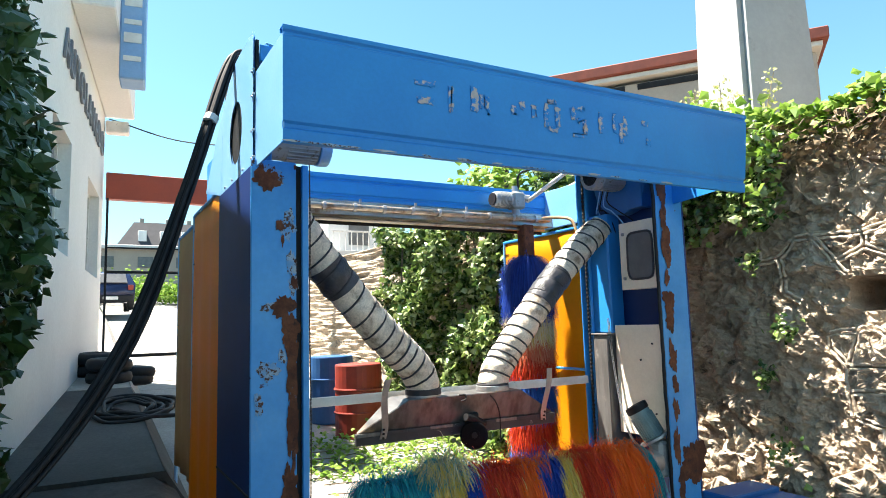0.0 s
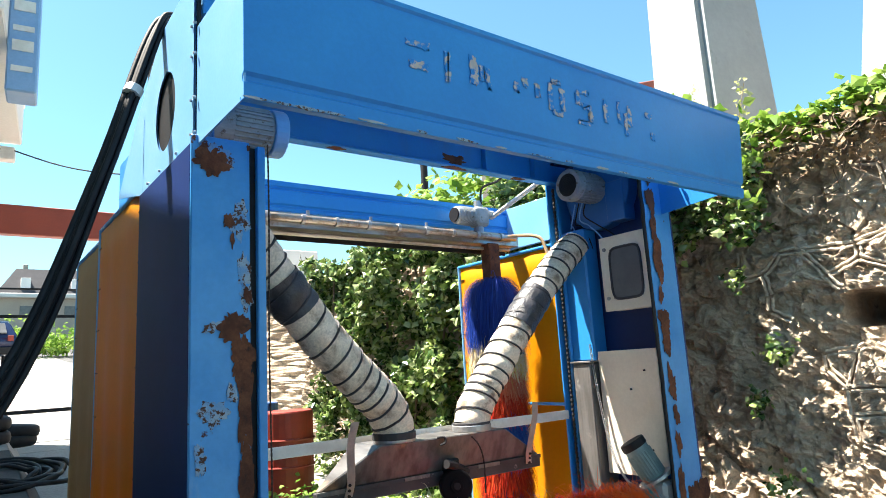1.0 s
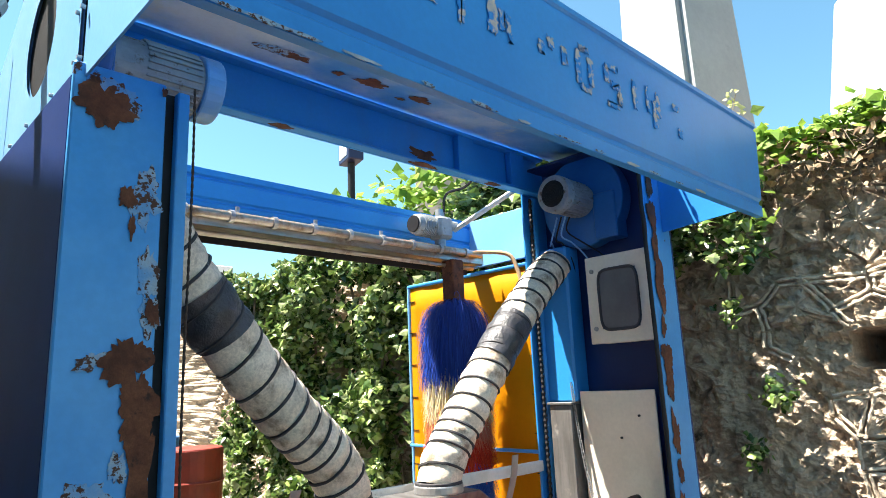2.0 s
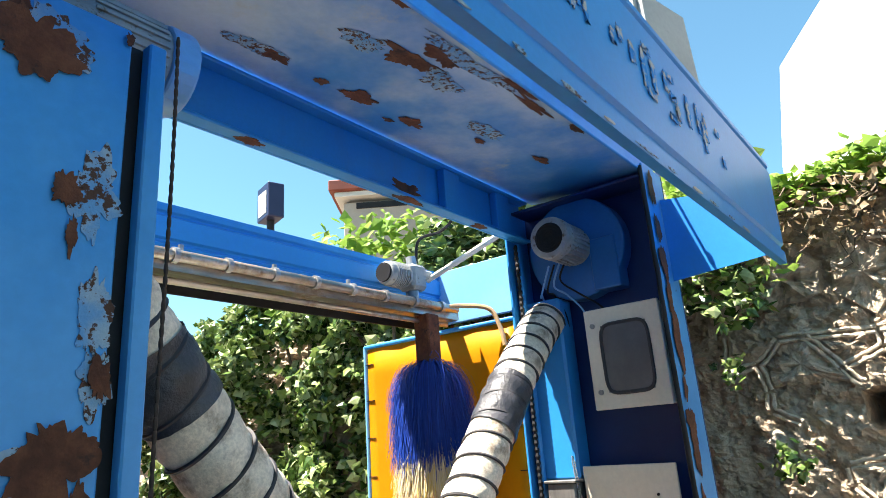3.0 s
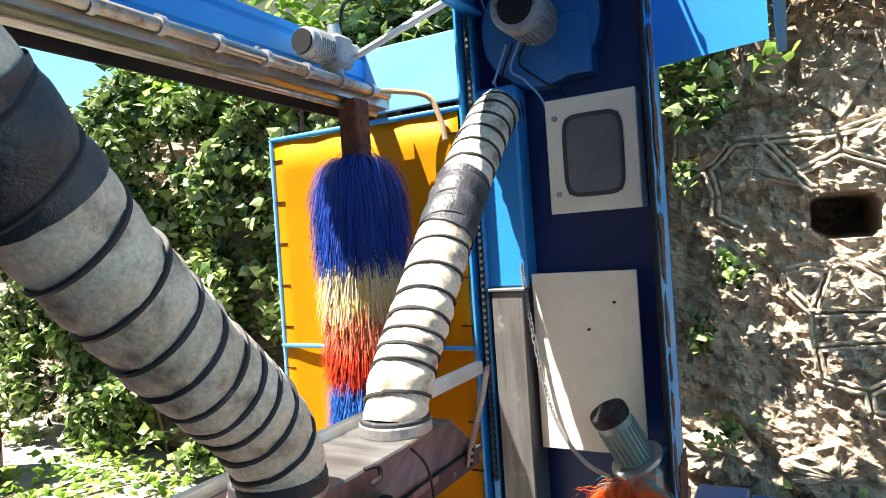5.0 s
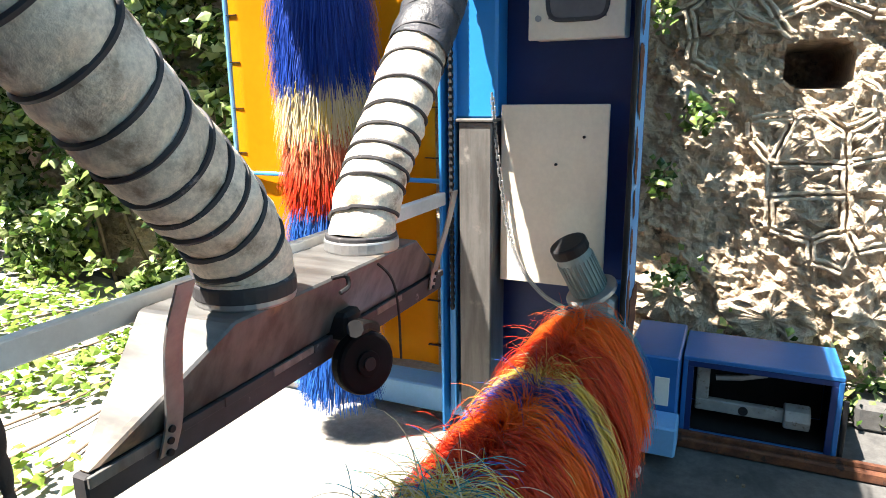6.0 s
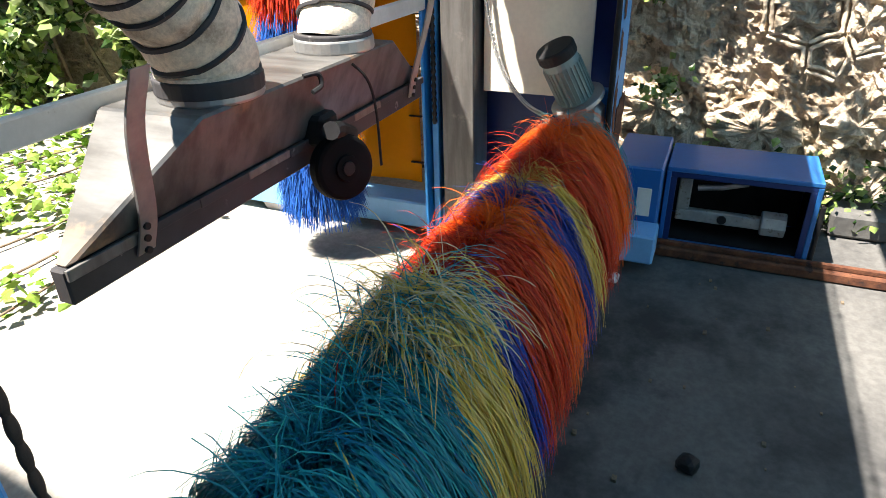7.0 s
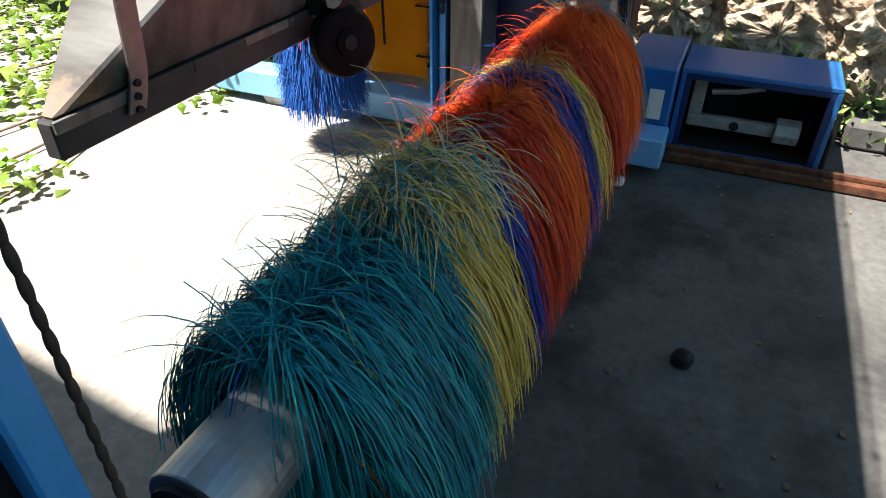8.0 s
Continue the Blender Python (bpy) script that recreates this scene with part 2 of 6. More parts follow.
# palest and darkest tones put sun glints and shaded gaps into leaf colour
LEAF = island_mat("green_leaves", [(0.018, 0.045, 0.010), (0.06, 0.12, 0.022), (0.46, 0.52, 0.27), (0.10, 0.18, 0.035), (0.32, 0.42, 0.12), (0.03, 0.07, 0.014)], 0.26, 0.18)
LEAF_BRIGHT = island_mat("young_leaves", [(0.14, 0.27, 0.03), (0.22, 0.36, 0.05), (0.30, 0.40, 0.09), (0.11, 0.22, 0.03)], 0.5, 0.4)
LEAF_PALE = island_mat("pale_leaves", [(0.50, 0.50, 0.20), (0.36, 0.42, 0.12), (0.60, 0.56, 0.34), (0.44, 0.46, 0.10)], 0.6, 0.35)
LEAF_DARK = island_mat("dark_leaves", [(0.022, 0.055, 0.012), (0.04, 0.085, 0.018), (0.03, 0.07, 0.014)], 0.4, 0.2)
DRY = island_mat("dry_twigs", [(0.22, 0.15, 0.09), (0.34, 0.27, 0.17), (0.15, 0.10, 0.06)], 0.9)
BARK = surface("bark", (0.13, 0.095, 0.065), (0.20, 0.155, 0.11), 0.95, big=20, fine=80, bump=0.6)
BR = {
    # wide range: shading and bright strands are put into the teal tones
    "teal": island_mat("teal_bristle", [(0.002, 0.08, 0.13), (0.006, 0.27, 0.31), (0.003, 0.16, 0.27), (0.03, 0.42, 0.40), (0.003, 0.11, 0.20)], 0.5, 0.15),
    "yellow": island_mat("yellow_bristle", [(0.62, 0.42, 0.03), (0.72, 0.52, 0.10), (0.52, 0.36, 0.05), (0.70, 0.58, 0.22)], 0.4, 0.15),
    "blue": island_mat("blue_bristle", [(0.003, 0.018, 0.16), (0.010, 0.05, 0.36), (0.004, 0.026, 0.22), (0.02, 0.08, 0.44)], 0.5, 0.12),
    # blue bristles lightened in colour where the sun reaches the brush
    "sunlit_blue": island_mat("sunlit_blue_bristle", [(0.008, 0.06, 0.30), (0.018, 0.10, 0.42), (0.012, 0.08, 0.36), (0.04, 0.16, 0.50)], 0.5, 0.15),
    "red": island_mat("red_bristle", [(0.42, 0.014, 0.005), (0.66, 0.045, 0.010), (0.30, 0.010, 0.005), (0.74, 0.10, 0.02)], 0.5, 0.15),
    "orange": island_mat("orange_bristle", [(0.72, 0.095, 0.006), (0.80, 0.15, 0.012), (0.64, 0.06, 0.006)], 0.5, 0.15),
    "cream": island_mat("cream_bristle", [(0.62, 0.52, 0.33), (0.70, 0.61, 0.42), (0.55, 0.45, 0.28)], 0.6, 0.15),
    "coral": island_mat("coral_bristle", [(0.52, 0.10, 0.05), (0.60, 0.16, 0.08), (0.56, 0.24, 0.14)], 0.6, 0.15),
}


# ---- builders ----
BASES = {}


def thing(name, at, label, category, group=""):
    """An empty at the base of a thing that holds its parts."""
    ob = new(name)
    ob.location = at
    ob.empty_display_size = 0.1
    BASES[ob] = Vector(at)
    return tagged(ob, label, category, group)


def part(name, bm, material, parent=None, label="", smooth=False):
    me = bpy.data.meshes.new(name)
    bm.to_mesh(me)
    bm.free()
    me.materials.append(material)
    if smooth:
        me.polygons.foreach_set("use_smooth", [True] * len(me.polygons))
    ob = new(name, me)
    if parent is not None:
        hang(ob, parent)
    return tagged(ob, label)


def hang(ob, parent):
    ob.parent = parent
    top = parent if parent in BASES else parent.parent
    if parent in BASES:
        ob.matrix_parent_inverse = Matrix.Translation(-BASES[top])


def raw(name, verts, faces, material, parent=None, label="", smooth=False):
    me = bpy.data.meshes.new(name)
    me.from_pydata(verts, [], faces)
    me.materials.append(material)
    if smooth:
        me.polygons.foreach_set("use_smooth", [True] * len(me.polygons))
    ob = new(name, me)
    if parent is not None:
        hang(ob, parent)
    return tagged(ob, label)


def B():
    return bmesh.new()


def box(bm, x0, x1, y0, y1, z0, z1, bevel=0.004, m=None):
    r = bmesh.ops.create_cube(bm, size=1.0)
    vs = r["verts"]
    for v in vs:
        v.co = Vector(((x0 + x1) / 2 + v.co.x * (x1 - x0), (y0 + y1) / 2 + v.co.y * (y1 - y0), (z0 + z1) / 2 + v.co.z * (z1 - z0)))
        if m is not None:
            v.co = m @ v.co
    if bevel:
        edges = list({e for v in vs for e in v.link_edges})
        bmesh.ops.bevel(bm, geom=edges, offset=bevel, segments=1, affect="EDGES", profile=0.5)
    return bm


def cyl(bm, a, b, r, r2=None, seg=20, bevel=0.0):
    a, b = Vector(a), Vector(b)
    q = (b - a).to_track_quat("Z", "Y").to_matrix().to_4x4()
    m = Matrix.Translation((a + b) / 2) @ q
    res = bmesh.ops.create_cone(bm, cap_ends=True, segments=seg, radius1=r, radius2=r if r2 is None else r2, depth=(b - a).length, matrix=m)
    if bevel:
        edges = [e for e in {e for v in res["verts"] for e in v.link_edges} if len(e.link_faces) == 2 and any(len(f.verts) > 4 for f in e.link_faces)]
        bmesh.ops.bevel(bm, geom=edges, offset=bevel, segments=2, affect="EDGES", profile=0.5)
    return bm


def curve_points(pts, steps):
    """Catmull-Rom through the points."""
    pts = [Vector(p) for p in pts]
    ext = [2 * pts[0] - pts[1]] + pts + [2 * pts[-1] - pts[-2]]
    out = []
    for i in range(len(pts) - 1):
        p0, p1, p2, p3 = ext[i:i + 4]
        for k in range(steps):
            t = k / steps
            out.append(0.5 * (2 * p1 + (p2 - p0) * t + (2 * p0 - 5 * p1 + 4 * p2 - p3) * t * t + (3 * p1 - p0 - 3 * p2 + p3) * t ** 3))
    return out + [pts[-1]]


def sweep(bm, pts, radius, seg=10, caps=True):
    """A tube along pts; radius is a number or a function of the index and the angle."""
    pts = [Vector(p) for p in pts]
    rings, side = [], None
    for i, p in enumerate(pts):
        d = (pts[min(i + 1, len(pts) - 1)] - pts[max(i - 1, 0)]).normalized()
        if side is None:
            side = d.orthogonal().normalized()
        side = (side - d * side.dot(d)).normalized()
        up = d.cross(side)
        ring = []
        for k in range(seg):
            a = 2 * math.pi * k / seg
            r = radius(i, a) if callable(radius) else radius
            ring.append(bm.verts.new(p + (side * math.cos(a) + up * math.sin(a)) * r))
        rings.append(ring)
    for i in range(len(rings) - 1):
        for k in range(seg):
            bm.faces.new((rings[i][k], rings[i][(k + 1) % seg], rings[i + 1][(k + 1) % seg], rings[i + 1][k]))
    if caps:
        bm.faces.new(rings[0][::-1]), bm.faces.new(rings[-1])
    return bm


def plate(bm, poly, axis, at, thick):
    """A flat sheet: poly in the two other axes, from at to at + thick along axis."""
    def place(u, v, w):
        return {"x": (w, u, v), "y": (u, w, v), "z": (u, v, w)}[axis]
    a = [bm.verts.new(place(u, v, at)) for u, v in poly]
    b = [bm.verts.new(place(u, v, at + thick)) for u, v in poly]
    bm.faces.new(a), bm.faces.new(b[::-1])
    for i in range(len(poly)):
        j = (i + 1) % len(poly)
        bm.faces.new((a[j], a[i], b[i], b[j]))
    bmesh.ops.recalc_face_normals(bm, faces=bm.faces)
    return bm


def blob(rng, cu, cv, ru, rv, n=26, rough=0.35):
    """A ragged outline."""
    out, o = [], Vector((rng.uniform(-50, 50), rng.uniform(-50, 50), rng.uniform(-50, 50)))
    n *= 3
    for i in range(n):
        a = 2 * math.pi * i / n
        c = Vector((math.cos(a), math.sin(a), 0))
        k = 1 + rough * (1.5 * noise.noise(c * 0.9 + o) + 1.0 * noise.noise(c * 2.3 + o) + 0.55 * noise.noise(c * 6.0 + o) + 0.3 * noise.noise(c * 15.0 + o))
        out.append((cu + ru * max(0.25, k) * math.cos(a), cv + rv * max(0.25, k) * math.sin(a)))
    return out


def leaf_mesh(verts, faces, at, size, rng, flat=0.4, out=None):
    """One folded, lobed leaf of four triangles, facing up and outwards at random."""
    nrm = Vector((rng.gauss(0, 1), rng.gauss(0, 1), rng.gauss(0, 1))) * (1 - flat) + Vector((0, 0, 1)) * flat
    if out is not None:
        nrm += out * 0.8
    nrm.normalize()
    t = nrm.orthogonal().normalized()
    t = Matrix.Rotation(rng.uniform(0, 6.28), 3, nrm) @ t
    s = nrm.cross(t)
    w, b = size * rng.uniform(0.34, 0.5), len(verts)
    droop = nrm * -size * 0.2
    verts.extend([at, at + t * size * 0.35 + s * w - nrm * size * 0.08, at + t * size + droop, at + t * size * 0.35 - s * w - nrm * size * 0.08, at + t * size * 0.48])
    faces.extend([(b, b + 1, b + 4), (b + 1, b + 2, b + 4), (b + 2, b + 3, b + 4), (b + 3, b, b + 4)])


def foliage(name, spots, size, material, parent, seed, flat=0.4, label=""):
    rng, verts, faces = random.Random(seed), [], []
    for p, out in spots:
        leaf_mesh(verts, faces, Vector(p), size * rng.uniform(0.6, 1.35), rng, flat, out)
    return raw(name, verts, faces, material, parent, label)


# ---- ground ----
def ground_height(x, y):
    """The lane beside the building climbs; the wash bay is level and climbs only behind the machine."""
    def rise(start):
        return 0.09 * (math.sqrt((y - start) ** 2 + 0.3) + (y - start)) / 2
    k = min(1.0, max(0.0, (x - 0.62) / 0.22))
    return min(rise(0.6) - 0.02, 5.4) * (1 - k) + min(rise(5.6) - 0.006, 5.4) * k if y < 70 else 5.4


def spaced(near0, near1, step, far):
    vals = [near0 + step * i for i in range(int((near1 - near0) / step) + 1)]
    d, lo, hi = step, [], []
    while (lo[-1] if lo else near0) > -far or (hi[-1] if hi else near1) < far:
        d *= 1.5
        lo.append((lo[-1] if lo else near0) - d), hi.append((hi[-1] if hi else near1) + d)
    return lo[::-1] + vals + hi


gx, gy = spaced(-3.0, 6.0, 0.16, 700), spaced(-2.0, 12.0, 0.2, 700)
gv = [(x, y, ground_height(x, y) + (0.004 * noise.noise(Vector((x * 1.7, y * 1.7, 0))) if abs(x) < 8 else 0)) for y in gy for x in gx]
gf = [(j * len(gx) + i, j * len(gx) + i + 1, (j + 1) * len(gx) + i + 1, (j + 1) * len(gx) + i) for j in range(len(gy) - 1) for i in range(len(gx) - 1)]
tagged(raw("ground", gv, gf, CONCRETE, smooth=True), "worn concrete floor of the wash bay and lane, darkened as in shade", "ground", kind="structure")

def slab(name, x0, x1, y0, y1, label, lift=0.012, mat=SLAB_SUNLIT):
    nx, ny = int((x1 - x0) / 0.2) + 1, int((y1 - y0) / 0.2) + 1
    v = [(x0 + (x1 - x0) * i / nx, y0 + (y1 - y0) * j / ny + (0.012 * noise.noise(Vector((i * 0.7, 0, 2))) if j == 0 else 0), ground_height(x0 + (x1 - x0) * i / nx, y0 + (y1 - y0) * j / ny) + lift) for j in range(ny + 1) for i in range(nx + 1)]
    f = [(j * (nx + 1) + i, j * (nx + 1) + i + 1, (j + 1) * (nx + 1) + i + 1, (j + 1) * (nx + 1) + i) for j in range(ny) for i in range(nx)]
    b = len(v)
    v += [(x, y, z - 0.08) for x, y, z in v[:nx + 1]]
    f += [(b + i, b + i + 1, i + 1, i) for i in range(nx)]
    return tagged(raw(name, v, f, mat), label, "floor", kind="structure")


# paler than the ground in front: the sunlit side is coloured in
slab("floor", 0.86, 4.2, 3.50, 12.0, "concrete slab of the wash bay, paled as in sunlight")
# near lane coloured as shaded, far lane as sunlit; the change is at y 9.6
slab("floor_lane", -1.3, 0.60, 5.6, 9.6, "worn concrete slab of the lane, darkened as in shade", 0.035, LANE_SHADED)
slab("floor_lane_far", -1.3, 0.60, 9.62, 40.0, "worn concrete of the far lane, paled as in sunlight", 0.035, SLAB_SUNLIT)
slab("floor_verge", 0.60, 0.86, 5.6, 9.6, "worn concrete edge of the lane, darkened as in shade", 0.045, LANE_SHADED)
slab("floor_verge_far", 0.60, 0.86, 9.62, 40.0, "concrete edge of the far lane, paled as in sunlight", 0.045, SLAB_SUNLIT)
slab("floor_yard", 0.86, 4.2, 12.02, 40.0, "pale concrete yard behind the bay")

# ---- rubble retaining wall ----
WALL_X = 4.3


# the raised joints: nodes (y, z) and the stones that they bound
NODES = {"A": (2.46, 1.18), "B": (2.56, 1.30), "C": (2.57, 1.39), "D": (2.38, 1.41), "E": (2.29, 1.43), "F": (2.16, 1.345), "G": (2.04, 1.42), "H": (2.05, 1.515), "I": (2.14, 1.575),
         "J": (2.14, 1.185), "K": (2.13, 1.05), "L": (2.455, 1.02), "M": (2.44, 0.865), "N": (2.255, 0.815), "O": (2.245, 0.72), "P": (2.105, 0.675), "Q": (2.06, 0.78), "R": (2.115, 0.875),
         "T": (1.97, 1.055), "U": (1.99, 1.235), "W": (1.945, 0.82), "X": (2.01, 1.395), "a": (2.64, 2.05), "b": (2.305, 2.035), "c": (2.08, 2.10), "d": (2.30, 1.95), "e": (2.50, 1.87),
         "f": (2.42, 1.775), "g": (2.105, 1.86), "i": (2.77, 2.05), "j": (2.90, 1.93), "k": (2.865, 1.78), "l": (2.865, 1.68), "m": (2.73, 1.605), "n": (3.05, 1.915), "o": (3.03, 2.11),
         "q": (2.31, 2.545), "r": (2.12, 2.505), "s": (2.075, 2.265), "t": (1.85, 2.16), "u": (1.82, 1.80)}
CELLS = ("abde", "bcgd", "iaefkj", "oijn", "DEFJA", "BCDA", "AJKL", "LKRNM", "NRQPO", "JUTK", "KTWQR", "FGXUJ", "IHGFE")
LINES = ("ab", "bc", "bd", "de", "ea", "ef", "dg", "ai", "ij", "jk", "kl", "lm", "jn", "no", "qr", "rs", "ct", "gu", "AB", "BC", "CD", "DE", "EF", "FG", "GH", "HI", "DA", "AJ", "JF", "JK", "KL", "AL", "LM", "MN", "NR", "RK", "NO", "OP", "PQ", "QR",
         "KT", "JU", "QW", "GX")


def joint_near(y, z):
    """0 on a joint, 1 away from all of them."""
    if not (1.75 < y < 3.15 and 0.6 < z < 2.65):
        return 1.0
    best = 1.0
    for ln in LINES:
        (ay, az), (by, bz) = NODES[ln[0]], NODES[ln[1]]
        dy, dz = by - ay, bz - az
        t = min(1.0, max(0.0, ((y - ay) * dy + (z - az) * dz) / (dy * dy + dz * dz)))
        best = min(best, math.hypot(y - ay - t * dy, z - az - t * dz))
    k = min(1.0, best / 0.07)
    return k * k * (3 - 2 * k)


def wall_face(y, z):
    """How far the face of the wall stands out."""
    p = Vector((0.0, y, z))
    rough = 0.058 * noise.fractal(p * 5.5, 0.9, 2.1, 4) + 0.035 * noise.fractal(p * 17.0, 0.8, 2.2, 3) + 0.07 * noise.noise(p * 1.3) + 0.014 * noise.noise(p * 38)
    near = joint_near(y, z)
    out = rough * (0.25 + 0.75 * near) + 0.012 * (1 - near)
    k = ((y - 2.295) / 0.150) ** 4 + ((z - 1.645) / 0.105) ** 4 + 0.5 * noise.noise(p * 11)
    if k < 1.0:
        out -= 0.72 * min(1.0, (1.0 - k) * 2.5)
    return out


wy = [-6 + 0.15 * i for i in range(42)] + [0.3 + 0.0185 * i for i in range(179)] + [3.6 + 0.05 * i for i in range(130)] + [10.1 + 0.4 * i for i in range(50)]
wz = [-0.15 + 0.0165 * i for i in range(186)]
wv = [(WALL_X - wall_face(y, z) + 0.05 * z, y, z) for z in wz for y in wy]
wf = [(j * len(wy) + i, j * len(wy) + i + 1, (j + 1) * len(wy) + i + 1, (j + 1) * len(wy) + i) for j in range(len(wz) - 1) for i in range(len(wy) - 1)]
n0 = len(wv)
wv += [(WALL_X + 0.9, y, wz[-1] + 0.02) for y in wy] + [(WALL_X + 0.9, y, wz[0]) for y in wy]
top = (len(wz) - 1) * len(wy)
wf += [(top + i, top + i + 1, n0 + i + 1, n0 + i) for i in range(len(wy) - 1)] + [(n0 + i, n0 + i + 1, n0 + len(wy) + i + 1, n0 + len(wy) + i) for i in range(len(wy) - 1)]
wall_east = tagged(raw("wall_east", wv, wf, STONE), "rubble stone retaining wall with raised mortar joints", "wall", kind="structure")
bank_y = [-6 + 0.5 * i for i in range(73)]
bank_x = [4.55, 4.9, 5.4, 6.2, 7.5, 10, 16, 30, 60]
bv = [(x, y, 2.84 + 0.12 * noise.noise(Vector((x, y, 0.0))) + 0.02 * (x - 4.5)) for y in bank_y for x in bank_x]
bf = [(j * 9 + i, j * 9 + i + 1, (j + 1) * 9 + i + 1, (j + 1) * 9 + i) for j in range(72) for i in range(8)]
tagged(raw("ground_upper", bv, bf, SOIL), "dry soil bank above the retaining wall", "ground", kind="structure")
bm = B()
box(bm, 4.02, 4.42, -6, 2.02, 0.0, 0.12, 0.015)
tagged(part("kerb", bm, CONCRETE), "concrete kerb at the foot of the stone wall", "kerb", kind="structure")

# ---- white building beside the lane ----
def wall_line(y, off=0.0):
    return -0.257 + 0.11 * (y - 8.6) + off


BUILD_TURN = Matrix.Translation((wall_line(8.6), 8.6, 0)) @ Matrix.Rotation(-math.atan(0.11), 4, "Z")


def bbox(bm, x0, x1, y0, y1, z0, z1, bevel=0.01):
    """A box in the building's own axes: x out of the wall, y along it from its middle."""
    return box(bm, x0, x1, y0, y1, z0, z1, bevel, BUILD_TURN)


building = thing("white_building", (wall_line(8.6) - 3, 8.6, 0), "white rendered car wash building with grey lettering", "building")
for y0, y1, z0, z1 in ((-11.5, -0.7, -0.3, 6.25), (-0.7, 0.75, -0.3, 2.5), (-0.7, 0.75, 3.95, 6.25), (0.75, 2.6, -0.3, 6.25), (2.6, 4.3, -0.3, 2.5), (2.6, 4.3, 3.95, 6.25), (4.3, 4.95, -0.3, 6.25)):
    part("wall", bbox(B(), -0.35, 0.0, y0, y1, z0, z1, 0.0), RENDER_WHITE, building)
for y0 in (-11.5, 4.65):
    part("end_wall", bbox(B(), -7, -0.352, y0, y0 + 0.3, -0.3, 6.25, 0), RENDER_WHITE, building)
part("roof", bbox(B(), -7, -0.36, -11.19, 4.64, 6.0, 6.2, 0), PYLON, building)
bm = B()
bbox(bm, 0.0, 0.5, 0.2, 4.95, 5.6, 6.25, 0.02)
bbox(bm, -0.05, 0.52, 0.2, 4.95, 6.253, 7.6, 0.02)
part("overhang", bm, RENDER_WHITE, building)
bm = B()
bbox(bm, -6.5, -0.36, -11.2, 4.65, -0.2, 0.02, 0)
part("inside_floor", bm, CONCRETE, building)
for a, b in ((-0.7, 0.75), (2.6, 4.3)):
    bm = B()
    for q in ((a, a + 0.06, 2.5, 3.95), (b - 0.06, b, 2.5, 3.95), (a + 0.06, b - 0.06, 2.5, 2.56), (a + 0.06, b - 0.06, 3.89, 3.95), ((a + b) / 2 - 0.03, (a + b) / 2 + 0.03, 2.56, 3.89)):
        bbox(bm, -0.22, -0.15, *q, 0.004)
    w = part("window", bm, WHITE_METAL, building)
    bm = B()
    bbox(bm, -0.19, -0.18, a + 0.06, b - 0.06, 2.56, 3.89, 0)
    part("pane", bm, GLASS_DARK, w)
txt = bpy.data.curves.new("lettering", "FONT")
txt.body, txt.size, txt.extrude, txt.align_x = "AUTOLAVADO", 0.62, 0.015, "LEFT"
txt.space_character = 1.22
txt.materials.append(GREY_PAINT)
lettering = new("lettering", txt)
lettering.matrix_world = BUILD_TURN @ Matrix.Translation((0.02, -0.25, 4.72)) @ Matrix.Rotation(radians(90), 4, "Z") @ Matrix.Rotation(radians(90), 4, "X")
m_keep = lettering.matrix_world.copy()
hang(lettering, building)
lettering.matrix_basis = m_keep
bm = B()
bbox(bm, 0.5, 0.82, 0.9, 1.35, 4.95, 6.35, 0.02)
sg = thing("wall_sign", (0.45, 10.2, 5.0), "faded blue light-box sign on the white building", "sign")
part("case", bm, SIGN_BLUE, sg)
for i in range(4):
    bm = B()
    bbox(bm, 0.55, 0.77, 0.888, 0.898, 5.2 + i * 0.26, 5.2 + i * 0.26 + (0.14 if i % 2 else 0.07), 0.0)
    part("lettering_bar", bm, WHITE_METAL, sg)
bm = B()
bbox(bm, 0.02, 0.42, 4.75, 5.0, 5.28, 5.5, 0.02)
tagged(part("wall_lamp", bm, WHITE_METAL), "small white floodlight box under the eave", "lamp")
bm = B()
sweep(bm, curve_points([(0.35, 13.4, 5.55), (1.6, 13.0, 5.15), (3.2, 12.6, 5.1)], 10), 0.012, 5)
tagged(part("overhead_wire", bm, BLACK), "thin black overhead wire", "wire")

# ---- far end of the lane ----
bm = B()
box(bm, 0.32, 3.6, 13.1, 13.3, 3.97, 4.46, 0.01)
tagged(part("red_crossbeam", bm, RED_BEAM), "red painted steel beam across the lane", "beam", kind="structure")
gate = thing("gate_frame", (0.35, 13.0, 1.1), "thin dark steel gate frame across the lane", "gate")
for n, q in (("post", (0.33, 0.37, 13.0, 13.04, 1.05, 3.97)), ("rail", (0.37, 3.5, 13.0, 13.03, 2.60, 2.65)), ("rail", (0.37, 3.5, 13.0, 13.03, 3.05, 3.08)), ("sill", (0.37, 3.5, 13.0, 13.05, 1.10, 1.16))):
    part(n, box(B(), *q, 0.003), BLACK, gate)
gm = tagged(part("lane_post", box(B(), 3.5, 3.62, 13.05, 13.2, 0.6, 3.97, 0.01), RENDER_WHITE), "white post that carries the crossbeam", "post", kind="structure")


